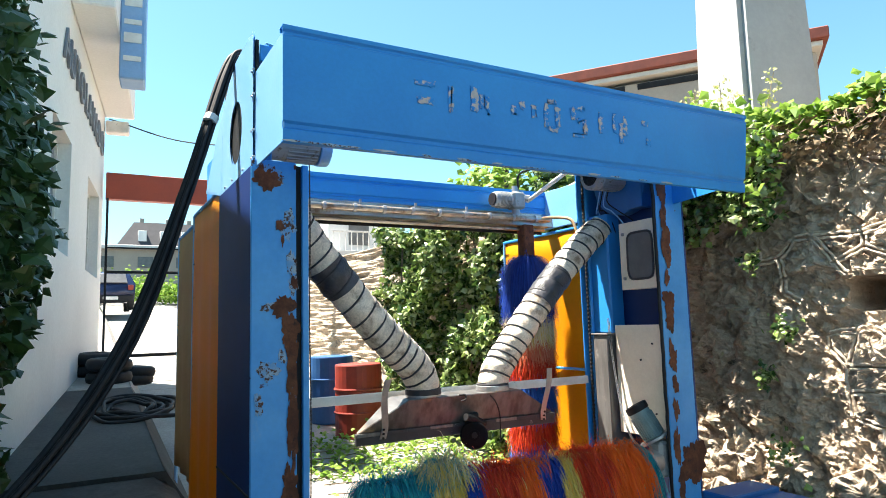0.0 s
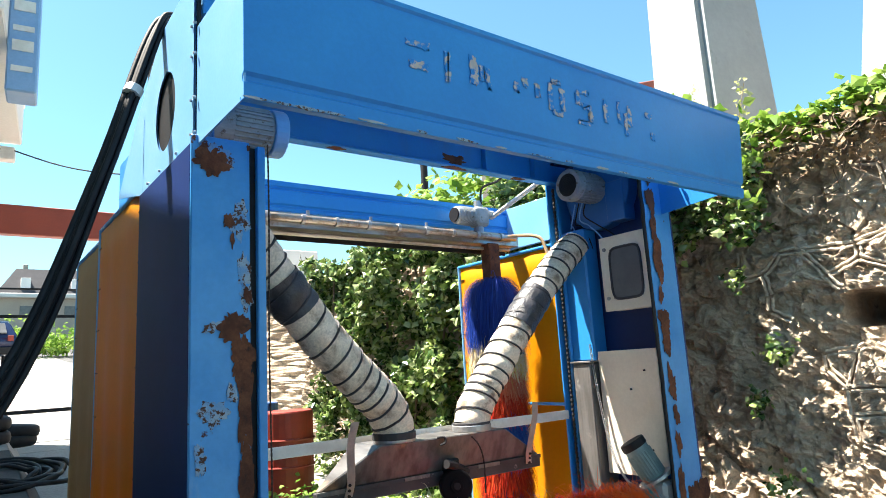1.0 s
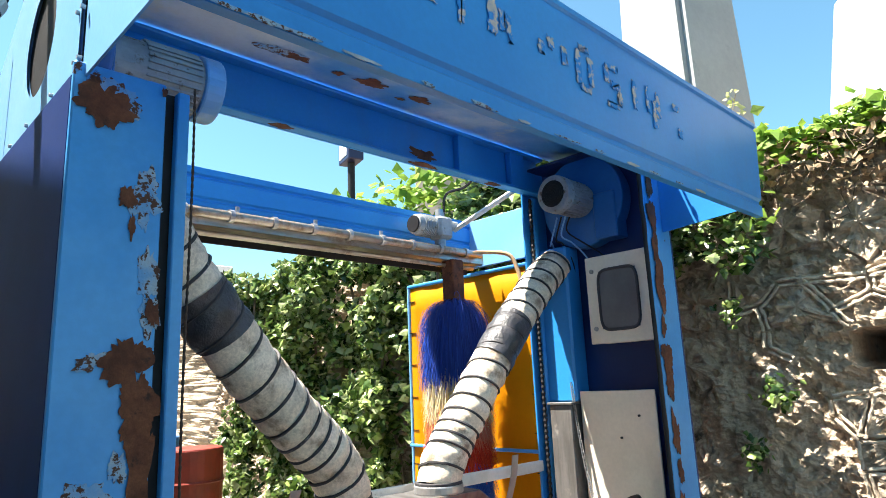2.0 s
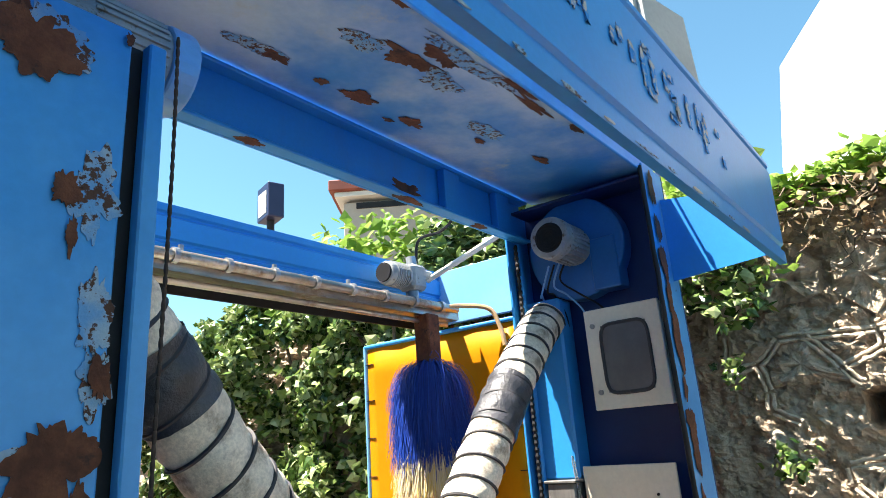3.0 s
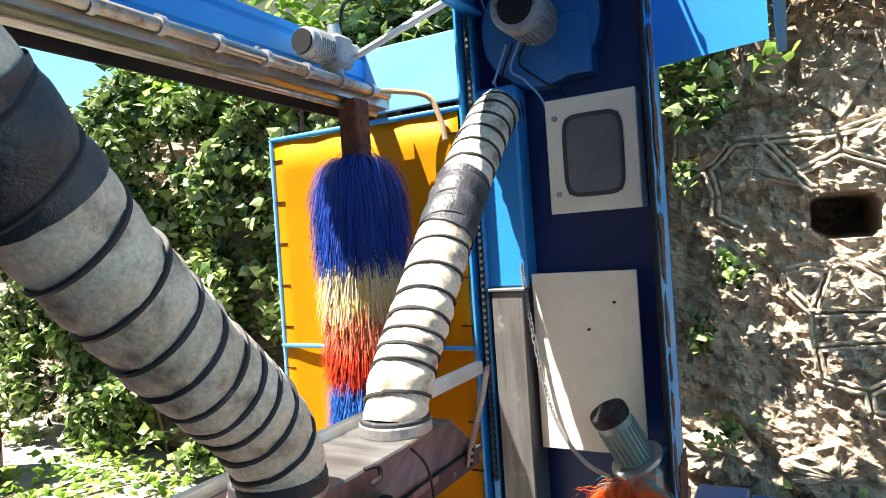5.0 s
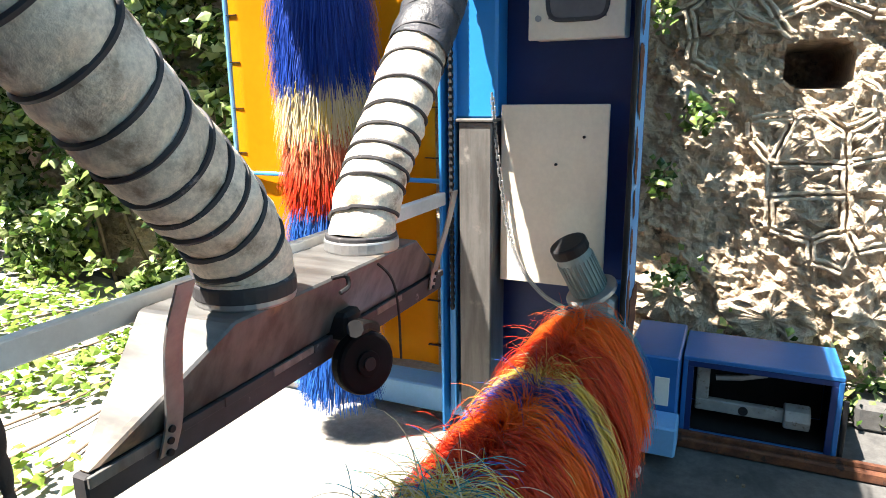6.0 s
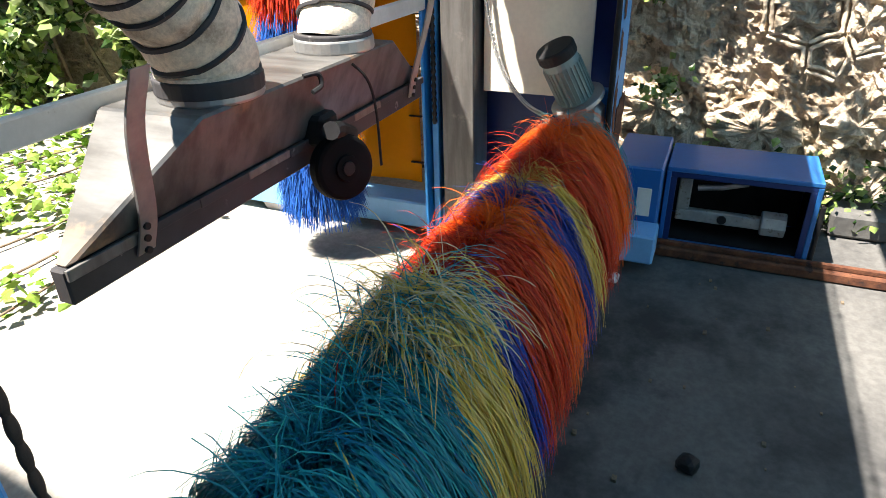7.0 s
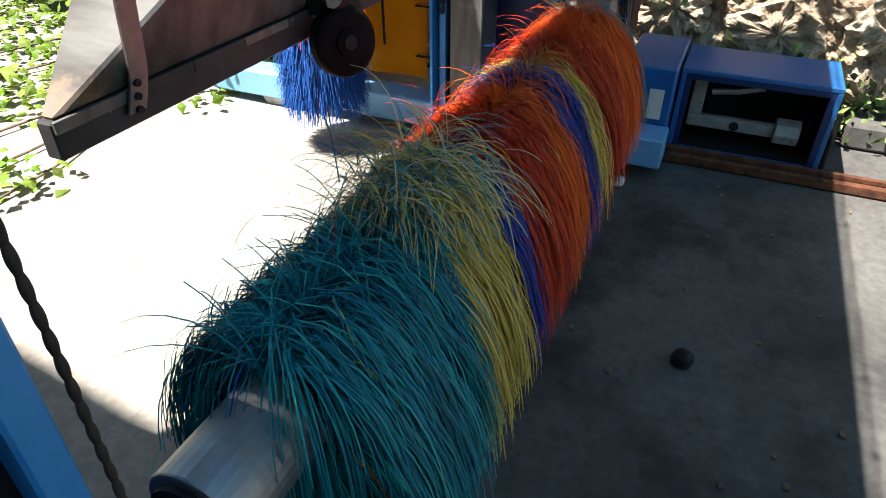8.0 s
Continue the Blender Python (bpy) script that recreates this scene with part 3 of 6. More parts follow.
def far_block(name, x0, x1, y0, y1, z0, z1, mat, label, roof=None, wins=(), win_mat=None):
    t = thing(name, ((x0 + x1) / 2, y0, z0), label, "building")
    part("wall", box(B(), x0, x1, y0, y1, z0, z1, 0.02), mat, t)
    if roof:
        part("roof", box(B(), x0 - 0.5, x1 + 0.5, y0 - 0.5, y1 + 0.5, z1 + 0.003, z1 + roof[0], 0.05), roof[1], t)
    for a, b, c, d in wins:
        part("window", box(B(), a, b, y0 - 0.06, y0 + 0.05, c, d, 0.01), win_mat or GLASS_DARK, t)
    return t


far_block("long_building", -9, 16, 60, 70, 4.5, 8.5, RENDER_BEIGE, "long low beige building with a flat roof", (0.35, PYLON), [(x, x + 1.2, 7.0, 7.9) for x in range(-8, 15, 3)])
t = far_block("apartment_house", 3.6, 14, 84, 94, 5, 11.6, RENDER_BEIGE, "beige house with a dark slate mansard roof", None, [(x, x + 0.9, 9.6, 10.9) for x in (4.2, 6.2, 8.2, 10.2)])
bm = B()
v0 = [bm.verts.new(p) for p in ((3.2, 83.6, 11.6), (14.4, 83.6, 11.6), (14.4, 94.4, 11.6), (3.2, 94.4, 11.6))]
v1 = [bm.verts.new(p) for p in ((5.2, 85.6, 14.8), (12.6, 85.6, 14.8), (12.6, 92.4, 14.8), (5.2, 92.4, 14.8))]
bm.faces.new(v0[::-1]), bm.faces.new(v1)
for i in range(4):
    bm.faces.new((v0[i], v0[(i + 1) % 4], v1[(i + 1) % 4], v1[i]))
part("roof", bm, surface("slate", (0.035, 0.035, 0.042), (0.05, 0.05, 0.058), 0.7, big=0.6, fine=6, bump=0.2), t)
for x in (5.6, 8.0, 10.4):
    part("dormer", box(B(), x, x + 0.9, 84.0, 85.4, 12.3, 13.6, 0.02), RENDER_WHITE, t)
for x in (6.0, 9.0, 11.5):
    part("chimney", box(B(), x, x + 0.5, 88, 88.5, 14.8, 15.7, 0.02), RENDER_BEIGE, t)


def parked_car(x, y, z):
    """The rear of a small hatchback."""
    c = thing("parked_car", (x, y, z), "dark blue hatchback parked at the end of the lane", "car")
    bm = B()
    prof = [(0, 0.35), (0, 0.85), (0.12, 0.98), (0.45, 1.42), (0.7, 1.5), (2.0, 1.46), (2.75, 1.0), (3.7, 0.85), (3.85, 0.6), (3.85, 0.3)]
    a = [bm.verts.new((x - (0.84 if h < 1.0 else 0.66), y + d, z + h)) for d, h in prof]
    b = [bm.verts.new((x + (0.84 if h < 1.0 else 0.66), y + d, z + h)) for d, h in prof]
    bm.faces.new(a), bm.faces.new(b[::-1])
    for i in range(len(prof)):
        j = (i + 1) % len(prof)
        bm.faces.new((a[j], a[i], b[i], b[j]))
    bmesh.ops.recalc_face_normals(bm, faces=bm.faces)
    bmesh.ops.bevel(bm, geom=bm.edges[:], offset=0.04, segments=2, affect="EDGES")
    part("body", bm, CAR_PAINT, c, smooth=True)
    bm = B()
    vs = [bm.verts.new(p) for p in ((x - 0.58, y + 0.14, z + 1.02), (x + 0.58, y + 0.14, z + 1.02), (x + 0.52, y + 0.40, z + 1.37), (x - 0.52, y + 0.40, z + 1.37))]
    bm.faces.new(vs)
    r = bmesh.ops.extrude_face_region(bm, geom=bm.faces[:])
    bmesh.ops.translate(bm, verts=[v for v in r["geom"] if isinstance(v, bmesh.types.BMVert)], vec=(0, -0.05, 0.03))
    part("rear_window", bm, GLASS_DARK, c)
    for s in (-1, 1):
        part("tail_light", box(B(), x + s * 0.70 - 0.09, x + s * 0.70 + 0.09, y - 0.02, y + 0.05, z + 0.75, z + 0.95, 0.01), BARREL_RED, c)
        for d in (0.65, 3.1):
            w = part("wheel", cyl(B(), (x + s * 0.62, y + d, z + 0.3), (x + s * 0.85, y + d, z + 0.3), 0.3, seg=24, bevel=0.03), BLACK, c)
    part("bumper", box(B(), x - 0.8, x + 0.8, y - 0.06, y + 0.1, z + 0.3, z + 0.55, 0.03), BLACK, c)
    part("number_plate", box(B(), x - 0.26, x + 0.26, y - 0.075, y - 0.06, z + 0.38, z + 0.5, 0.0), WHITE_METAL, c)


parked_car(0.95, 28.0, ground_height(0.0, 28.0))


def tyre(name, x, y, z, tilt=(0, 0), r=0.29):
    bm = B()
    m = pose(x, y, z, tilt[0], tilt[1], 0)
    rings, seg, sides = [], 28, 12
    for i in range(seg):
        a = 2 * math.pi * i / seg
        ring = []
        for k in range(sides):
            b = 2 * math.pi * k / sides
            rr, zz = 0.105 * math.cos(b), 0.088 * math.copysign(abs(math.sin(b)) ** 0.6, math.sin(b))
            ring.append(bm.verts.new(m @ Vector(((r - 0.1 + rr) * math.cos(a), (r - 0.1 + rr) * math.sin(a), zz))))
        rings.append(ring)
    for i in range(seg):
        for k in range(sides):
            bm.faces.new((rings[i][k], rings[(i + 1) % seg][k], rings[(i + 1) % seg][(k + 1) % sides], rings[i][(k + 1) % sides]))
    bmesh.ops.recalc_face_normals(bm, faces=bm.faces)
    return part(name, bm, BLACK, tyre_pile, smooth=True)


tyre_pile = thing("tyre_pile", (0.5, 10.6, ground_height(0.2, 10.6)), "heap of worn black car tyres on the lane", "tyres")
for x, y, dz, ti in ((0.98, 10.4, 0.09, (0, 0)), (0.72, 11.2, 0.09, (0, 0)), (0.36, 10.2, 0.09, (0, 0)), (0.36, 10.2, 0.265, (2, 3)), (0.75, 11.22, 0.265, (0, 4)), (0.18, 10.9, 0.09, (0, 0)), (0.2, 10.9, 0.27, (3, 0))):
    tyre("tyre", x, y, ground_height(x, y) + dz, ti)
bm = B()
rng = random.Random(3)
pts = []
for i in range(90):
    a = i * 0.42
    r = 0.32 + 0.13 * math.sin(i * 0.11) + rng.uniform(-0.03, 0.03)
    pts.append((0.45 + r * 1.0 * math.cos(a) + i * 0.002, 8.1 + r * 1.5 * math.sin(a), ground_height(0.4, 8.1 + r * 1.5 * math.sin(a)) + 0.03 + 0.05 * abs(math.sin(i * 0.6))))
sweep(bm, curve_points(pts, 3), 0.022, 6)
tagged(part("coiled_hose", bm, BLACK, smooth=True), "black rubber hose coiled on the ground", "hose")
bm = B()
box(bm, -0.1, 0.14, 5.95, 6.1, ground_height(0, 6) + 0.0, ground_height(0, 6) + 0.03, 0.004)
tagged(part("white_board", bm, WHITE_METAL), "small white board lying on the ground", "board")

# ---- behind and above the wall ----
pyl = thing("concrete_pylon", (5.2, 3.5, 2.8), "tall pale concrete pylon above the stone wall", "pylon")
bm = B()
lo = [(4.66, 3.24), (4.92, 3.98), (5.75, 3.80), (5.45, 3.06)]
cx, cy = sum(p[0] for p in lo) / 4, sum(p[1] for p in lo) / 4
a = [bm.verts.new((x, y, 2.6)) for x, y in lo]
b = [bm.verts.new((cx + (x - cx) * 0.86, cy + (y - cy) * 0.86, 4.85)) for x, y in lo]
bm.faces.new(a), bm.faces.new(b[::-1])
for i in range(4):
    bm.faces.new((a[(i + 1) % 4], a[i], b[i], b[(i + 1) % 4]))
bmesh.ops.recalc_face_normals(bm, faces=bm.faces)
bmesh.ops.bevel(bm, geom=[e for e in bm.edges if abs(e.verts[0].co.z - e.verts[1].co.z) > 1], offset=0.05, segments=2, affect="EDGES")
part("shaft", bm, PYLON_GREY, pyl)
part("formwork_plug", cyl(B(), (4.86, 3.62, 4.25), (4.905, 3.605, 4.25), 0.035, seg=16), RENDER_WHITE, pyl)
part("mast", box(B(), 4.93, 4.97, 3.78, 3.82, 4.85, 5.5, 0.004), WHITE_METAL, pyl)
part("mast_brace", sweep(B(), [(4.95, 3.78, 5.35), (5.05, 3.5, 4.86)], 0.02, 6), BLACK, pyl)
house = thing("red_roofed_house", (10.2, 8.8, 2.9), "beige house with a flat red-edged roof", "house")
HT = Matrix.Translation((8.35, 11.15, 0)) @ Matrix.Rotation(math.atan2(6.3 - 11.15, 12.0 - 8.35), 4, "Z")
bm = B()
box(bm, 0.6, 5.6, 0, 5, 2.6, 6.30, 0.01, HT)
part("wall", bm, RENDER_BEIGE, house)
bm = B()
box(bm, 0.35, 5.8, -0.25, 5.2, 6.48, 6.70, 0.02, HT)
part("roof", bm, ROOF_RED, house)
bm = B()
box(bm, 0.45, 5.7, -0.15, 5.1, 6.38, 6.478, 0.01, HT)
part("fascia_board", bm, PYLON, house)
for i in range(3):
    bm = B()
    box(bm, 0.85 + i * 1.55, 2.15 + i * 1.55, -0.02, 0.1, 6.16, 6.28, 0.0, HT)
    part("vent_slot", bm, BLACK, house)
bm = B()
plate(bm, [(2.87, 2.6), (2.85, 3.8), (2.68, 4.75), (1.70, 5.845), (1.55, 5.95), (1.42, 4.72), (0.9, 4.6), (0.9, 2.6)], "x", 6.6, 0.25)
tagged(part("gable_wall", bm, RENDER_WHITE), "white rendered wall with a sloping top", "wall", kind="structure")
far_block("white_house", 6.9, 9.5, 20, 26, 2.5, 5.4, RENDER_WHITE, "small white house behind the hedge", None, [(7.6, 8.3, 4.2, 4.9)])
rail = thing("balcony_railing", (7.8, 19.5, 3.9), "white balcony railing in front of the white house", "railing")
for i in range(14):
    part("baluster", box(B(), 6.9 + i * 0.2, 6.93 + i * 0.2, 19.5, 19.53, 3.95, 4.55, 0.002), WHITE_METAL, rail)
part("top_rail", box(B(), 6.85, 9.6, 19.48, 19.55, 4.55, 4.6, 0.005), WHITE_METAL, rail)
part("slab", box(B(), 6.8, 9.6, 19.4, 20.0, 3.6, 3.95, 0.01), PYLON, rail)
fs = thing("roadside_sign", (12.6, 18, 2.8), "navy roadside sign with a white panel on a mast", "sign")
ST = Matrix.Translation((12.55, 18, 0)) @ Matrix.Rotation(radians(-15), 4, "Z")
part("panel", box(B(), -0.27, 0.27, -0.45, 0.45, 8.85, 10.0, 0.03, ST), SIGN_NAVY, fs)
part("emblem", box(B(), -0.285, -0.272, -0.32, 0.32, 9.0, 9.75, 0.0, ST), WHITE_METAL, fs)
part("mast", cyl(B(), (12.55, 18, 2.6), (12.55, 18, 8.85), 0.12), BLACK, fs)


# ---- the car wash gantry ----
gantry = thing("car_wash_gantry", (2.07, 3.36, 0.0), "blue painted steel car wash gantry, rusted and peeling", "car wash")
rng = random.Random(11)
FX0, FX1, FY = 0.680, 3.505, 2.505        # the front fascia
ZB, ZT = 2.272, 2.762


def fascia_profile(bm, x0, x1, pts, y, slant=0.0):
    """A folded sheet: profile points (out, z) run along x, 4 mm thick."""
    a = [[bm.verts.new((x + (slant * (z - pts[2][1]) if x == x1 else 0), y - o, z)) for o, z in pts] for x in (x0, x1)]
    for i in range(len(pts) - 1):
        bm.faces.new((a[0][i], a[1][i], a[1][i + 1], a[0][i + 1]))
    bm.normal_update()
    bmesh.ops.solidify(bm, geom=bm.faces[:], thickness=0.0035)
    bmesh.ops.recalc_face_normals(bm, faces=bm.faces)
    return bm


fascia = part("fascia", fascia_profile(B(), FX0, FX1, [(-0.034, ZB + 0.012), (-0.03, ZB), (0.0, ZB), (0.0, ZB + 0.052), (-0.012, ZB + 0.062), (-0.012, ZB + 0.078), (0.0, ZB + 0.088),
                                                      (0.0, ZT - 0.045), (-0.010, ZT - 0.038), (-0.010, ZT - 0.026), (0.0, ZT - 0.018), (0.0, ZT), (-0.05, ZT), (-0.05, ZT - 0.02)], FY, 0.15), BLUE, gantry)
# remains of the lettering: broken cream strokes
strokes = [(0.00, 0.10, 0.085, 0.11), (0.01, 0.09, 0.0, 0.03), (0.17, 0.195, -0.02, 0.10), (0.29, 0.33, 0.0, 0.12), (0.34, 0.365, 0.02, 0.09), (0.375, 0.395, 0.0, 0.08), (0.52, 0.55, 0.02, 0.06), (0.57, 0.60, 0.05, 0.09),
           (0.64, 0.67, 0.02, 0.08), (0.72, 0.745, -0.02, 0.10), (0.745, 0.80, 0.10, 0.125), (0.79, 0.82, -0.01, 0.09), (0.74, 0.80, -0.04, -0.015), (0.90, 0.98, 0.09, 0.115), (0.89, 0.92, 0.04, 0.09), (0.93, 0.99, 0.025, 0.05),
           (0.97, 1.0, -0.03, 0.02), (0.90, 0.97, -0.05, -0.03), (1.08, 1.105, -0.01, 0.10), (1.18, 1.20, 0.0, 0.11), (1.22, 1.245, -0.05, 0.06), (1.25, 1.28, 0.0, 0.10), (1.39, 1.44, 0.07, 0.095), (1.42, 1.45, -0.04, -0.005)]
for a, b, c, d in strokes:
    bm = B()
    n = 9
    out = []
    for i in range(4 * n):
        s, k = divmod(i, n)
        u, v = ((k / n, 0), (1, k / n), (1 - k / n, 1), (0, 1 - k / n))[s]
        out.append((1.275 + a + (b - a) * u + rng.uniform(-0.006, 0.006), 2.515 + c + (d - c) * v + rng.uniform(-0.006, 0.006)))
    plate(bm, out, "y", FY - 0.0048, 0.002)
    part("paint_stroke", bm, CREAM, fascia, "flaking cream stroke of lost lettering")
for k in range(16):
    u = FX0 + 0.02 + (0.05 * k if k < 6 else 0.25 + 0.19 * (k - 5)) + rng.uniform(-0.02, 0.02)
    part("chipped_edge", plate(B(), blob(rng, u, ZB + 0.005, rng.uniform(0.015, 0.06), rng.uniform(0.003, 0.006), 14, 0.4), "y", FY - 0.0050 - 0.0002 * (k % 3), 0.002), PRIMER if k % 3 else GALV, fascia, "chipped grey paint")
# fascia ends and side panels
for x, nm in ((FX0 + 0.002, "side_panel"), (3.395, "side_bracket")):
    poly = [(FY + 0.006, ZB + 0.004), (2.985, ZB + 0.004), (2.985, ZT - 0.03), (FY + 0.006, ZT - 0.03)] if nm == "side_panel" else [(FY + 0.055, ZB + 0.03), (2.962, ZB - 0.0), (2.962, ZB + 0.40), (FY + 0.055, ZB + 0.34)]
    part(nm, plate(B(), poly, "x", x, 0.006), BLUE_LIGHT if nm == "side_panel" else BLUE, gantry)
bm = B()      # side panel with a round hole
outer = [(2.992, 2.285), (3.30, 2.285), (3.76, 2.285), (4.30, 2.40), (3.95, 2.66), (3.47, 2.93), (3.2, 2.94), (2.992, 2.94)]
hole = [(3.385 + 0.15 * math.cos(a), 2.545 + 0.165 * math.sin(a)) for a in [2 * math.pi * i / 32 for i in range(32)]]
for x in (0.672, 0.680):
    vo = [bm.verts.new((x, *p)) for p in outer]
    vh = [bm.verts.new((x, *p)) for p in hole]
    ed = [bm.edges.new((vo[i], vo[(i + 1) % len(vo)])) for i in range(len(vo))] + [bm.edges.new((vh[i], vh[(i + 1) % 32])) for i in range(32)]
    bmesh.ops.triangle_fill(bm, edges=ed, use_beauty=True)
part("hole_panel", bm, BLUE_LIGHT, gantry, "faded blue side panel with a round hole")
for y, z in [(y, z) for z in (2.32, 2.45, 2.62, 2.74) for y in (2.972, 3.008)] + [(y, 2.31) for y in (3.2, 3.45, 3.65)]:
    part("screw", cyl(B(), (0.664, y, z), (0.675, y, z), 0.006, seg=6), GALV, gantry)
# roof sheet and beams
bm = B()
plate(bm, [(2.99, 2.815), (3.70, 2.885), (3.70, 2.90), (2.99, 2.83)], "x", 0.70, 2.79)
part("roof_sheet", bm, BLUE_ROOF, gantry, "faded blue roof sheet with peeling rust")
bm = B()
box(bm, 0.70, 3.42, 2.975, 2.99, 2.79, 2.87, 0.003)
part("roof_lip", bm, BLUE_WORN, gantry)
for nm, q in (("beam_web", (3.735, 3.75, 2.64, 2.90)), ("beam_flange", (3.68, 3.7345, 2.64, 2.655)), ("beam_flange", (3.68, 3.7345, 2.86, 2.875))):
    part(nm, box(B(), 0.72, 3.40, *q, 0.003), BLUE, gantry)
for x in (2.67, 3.1):
    part("beam_stiffener", box(B(), x, x + 0.12, 3.69, 3.732, 2.657, 2.858, 0.003), BLUE, gantry)
part("rear_beam", fascia_profile(B(), 0.70, 3.44, [(-0.07, 2.445), (-0.07, 2.43), (0.0, 2.43), (0.0, 2.452), (-0.012, 2.46), (-0.012, 2.472), (0.0, 2.48), (0.0, 2.565), (-0.012, 2.573), (-0.012, 2.583), (0.0, 2.59), (0.0, 2.62), (-0.07, 2.62), (-0.07, 2.605)], 4.34), BLUE, gantry)
for x in (0.70, 3.42):
    # right beam takes the paler blue as its lit look, left the plain blue
    part("side_beam", box(B(), x, x + 0.03, 3.78, 4.44, 2.30, 2.62, 0.004), BLUE_LIGHT if x > 2 else BLUE, gantry)
# left column
bm = B()
box(bm, 0.66, 0.868, 2.965, 2.985, 0.0, 2.31, 0.004)
part("front_plate", bm, BLUE_WORN, gantry, "peeling blue column plate with rust")
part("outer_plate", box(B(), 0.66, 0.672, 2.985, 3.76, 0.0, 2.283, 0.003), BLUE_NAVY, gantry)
# black sheet added behind the round hole so the opening reads dark
part("hole_blackout", box(B(), 0.684, 0.70, 2.995, 3.76, 2.29, 2.90, 0.003), BLACK, gantry)
part("back_plate", box(B(), 0.672, 0.93, 3.748, 3.762, 0.0, 2.64, 0.003), BLUE, gantry)
part("inner_strip", box(B(), 0.896, 0.926, 2.962, 2.99, 0.0, 2.30, 0.003), BLUE_WORN, gantry)
part("rubber_seal", box(B(), 0.868, 0.905, 2.993, 3.01, 0.0, 2.30, 0.002), BLACK, gantry)
part("outer_seam", box(B(), 0.655, 0.66, 2.99, 3.75, 0.80, 0.81, 0.0), BLACK, gantry)
# right column, open towards the bay
bm = B()
box(bm, 3.235, 3.475, 2.965, 2.98, 0.0, 2.82, 0.003)
part("front_plate", bm, BLUE_WORN, gantry, "peeling blue column plate with a jagged rusted edge")
# its dark tone paints in the shade of the open column
part("outer_plate", box(B(), 3.475, 3.49, 2.965, 3.76, 0.0, 2.85, 0.003), BLUE_SHADE, gantry)
part("back_plate", box(B(), 3.26, 3.475, 3.748, 3.762, 0.0, 2.84, 0.003), BLUE, gantry)
bm = B()
z, pts = 0.0, []
while z < 2.8:
    pts.append((3.222 + 0.006 * noise.noise(Vector((z * 9, 0, 1))), 2.972, z))
    z += 0.05
sweep(bm, pts, lambda i, a: 0.011 + 0.003 * noise.noise(Vector((i * 0.7, a, 0))), 7)
part("rubber_seal", bm, BLACK, gantry, smooth=True)
bm = B()      # jagged rust along the free edge
z = 0.35
while z < 2.78:
    h = rng.uniform(0.06, 0.2)
    plate(bm, blob(rng, 3.295 + rng.uniform(-0.01, 0.015), z + h / 2, rng.uniform(0.022, 0.045), h * 0.62, 22, 0.4), "y", 2.9625 - 0.0002 * len(bm.verts) / 44, 0.0012)
    z += h + rng.uniform(-0.02, 0.12)
part("rusted_edge", bm, RUST, gantry, "jagged brown rust")
part("foot_rust", plate(B(), blob(rng, 3.40, 0.62, 0.10, 0.13, 26, 0.4), "y", 2.961, 0.002), RUST, gantry, "brown rust")
bm = B()
box(bm, 3.335, 3.47, 3.53, 3.745, 1.43, 2.30, 0.012)
part("air_duct", bm, BLUE, gantry)
bm = B()
box(bm, 3.285, 3.46, 3.535, 3.68, 0.12, 1.42, 0.006)
box(bm, 3.275, 3.47, 3.525, 3.69, 1.42, 1.432, 0.002)
part("guide_box", bm, GALV_DARK, gantry, "grimy grey galvanised guide box")
part("cover_panel", box(B(), 3.345, 3.355, 3.075, 3.515, 0.745, 1.487, 0.003), WHITE, gantry, "cream enamelled cover panel")
for y0, z0 in ((3.17, 1.36), (3.17, 0.9), (3.28, 1.25)):
    part("panel_screw", cyl(B(), (3.336, y0, z0), (3.346, y0, z0), 0.006, seg=8), BLACK, gantry)
part("guide_rail", box(B(), 3.30, 3.33, 3.705, 3.735, 0.1, 2.62, 0.003), BLUE_WORN, gantry)
part("cable_track", sweep(B(), [(3.285, 3.715, z * 0.015 + 0.6) for z in range(135)], lambda i, a: 0.012 if i % 2 else 0.007, 6), BLACK, gantry)
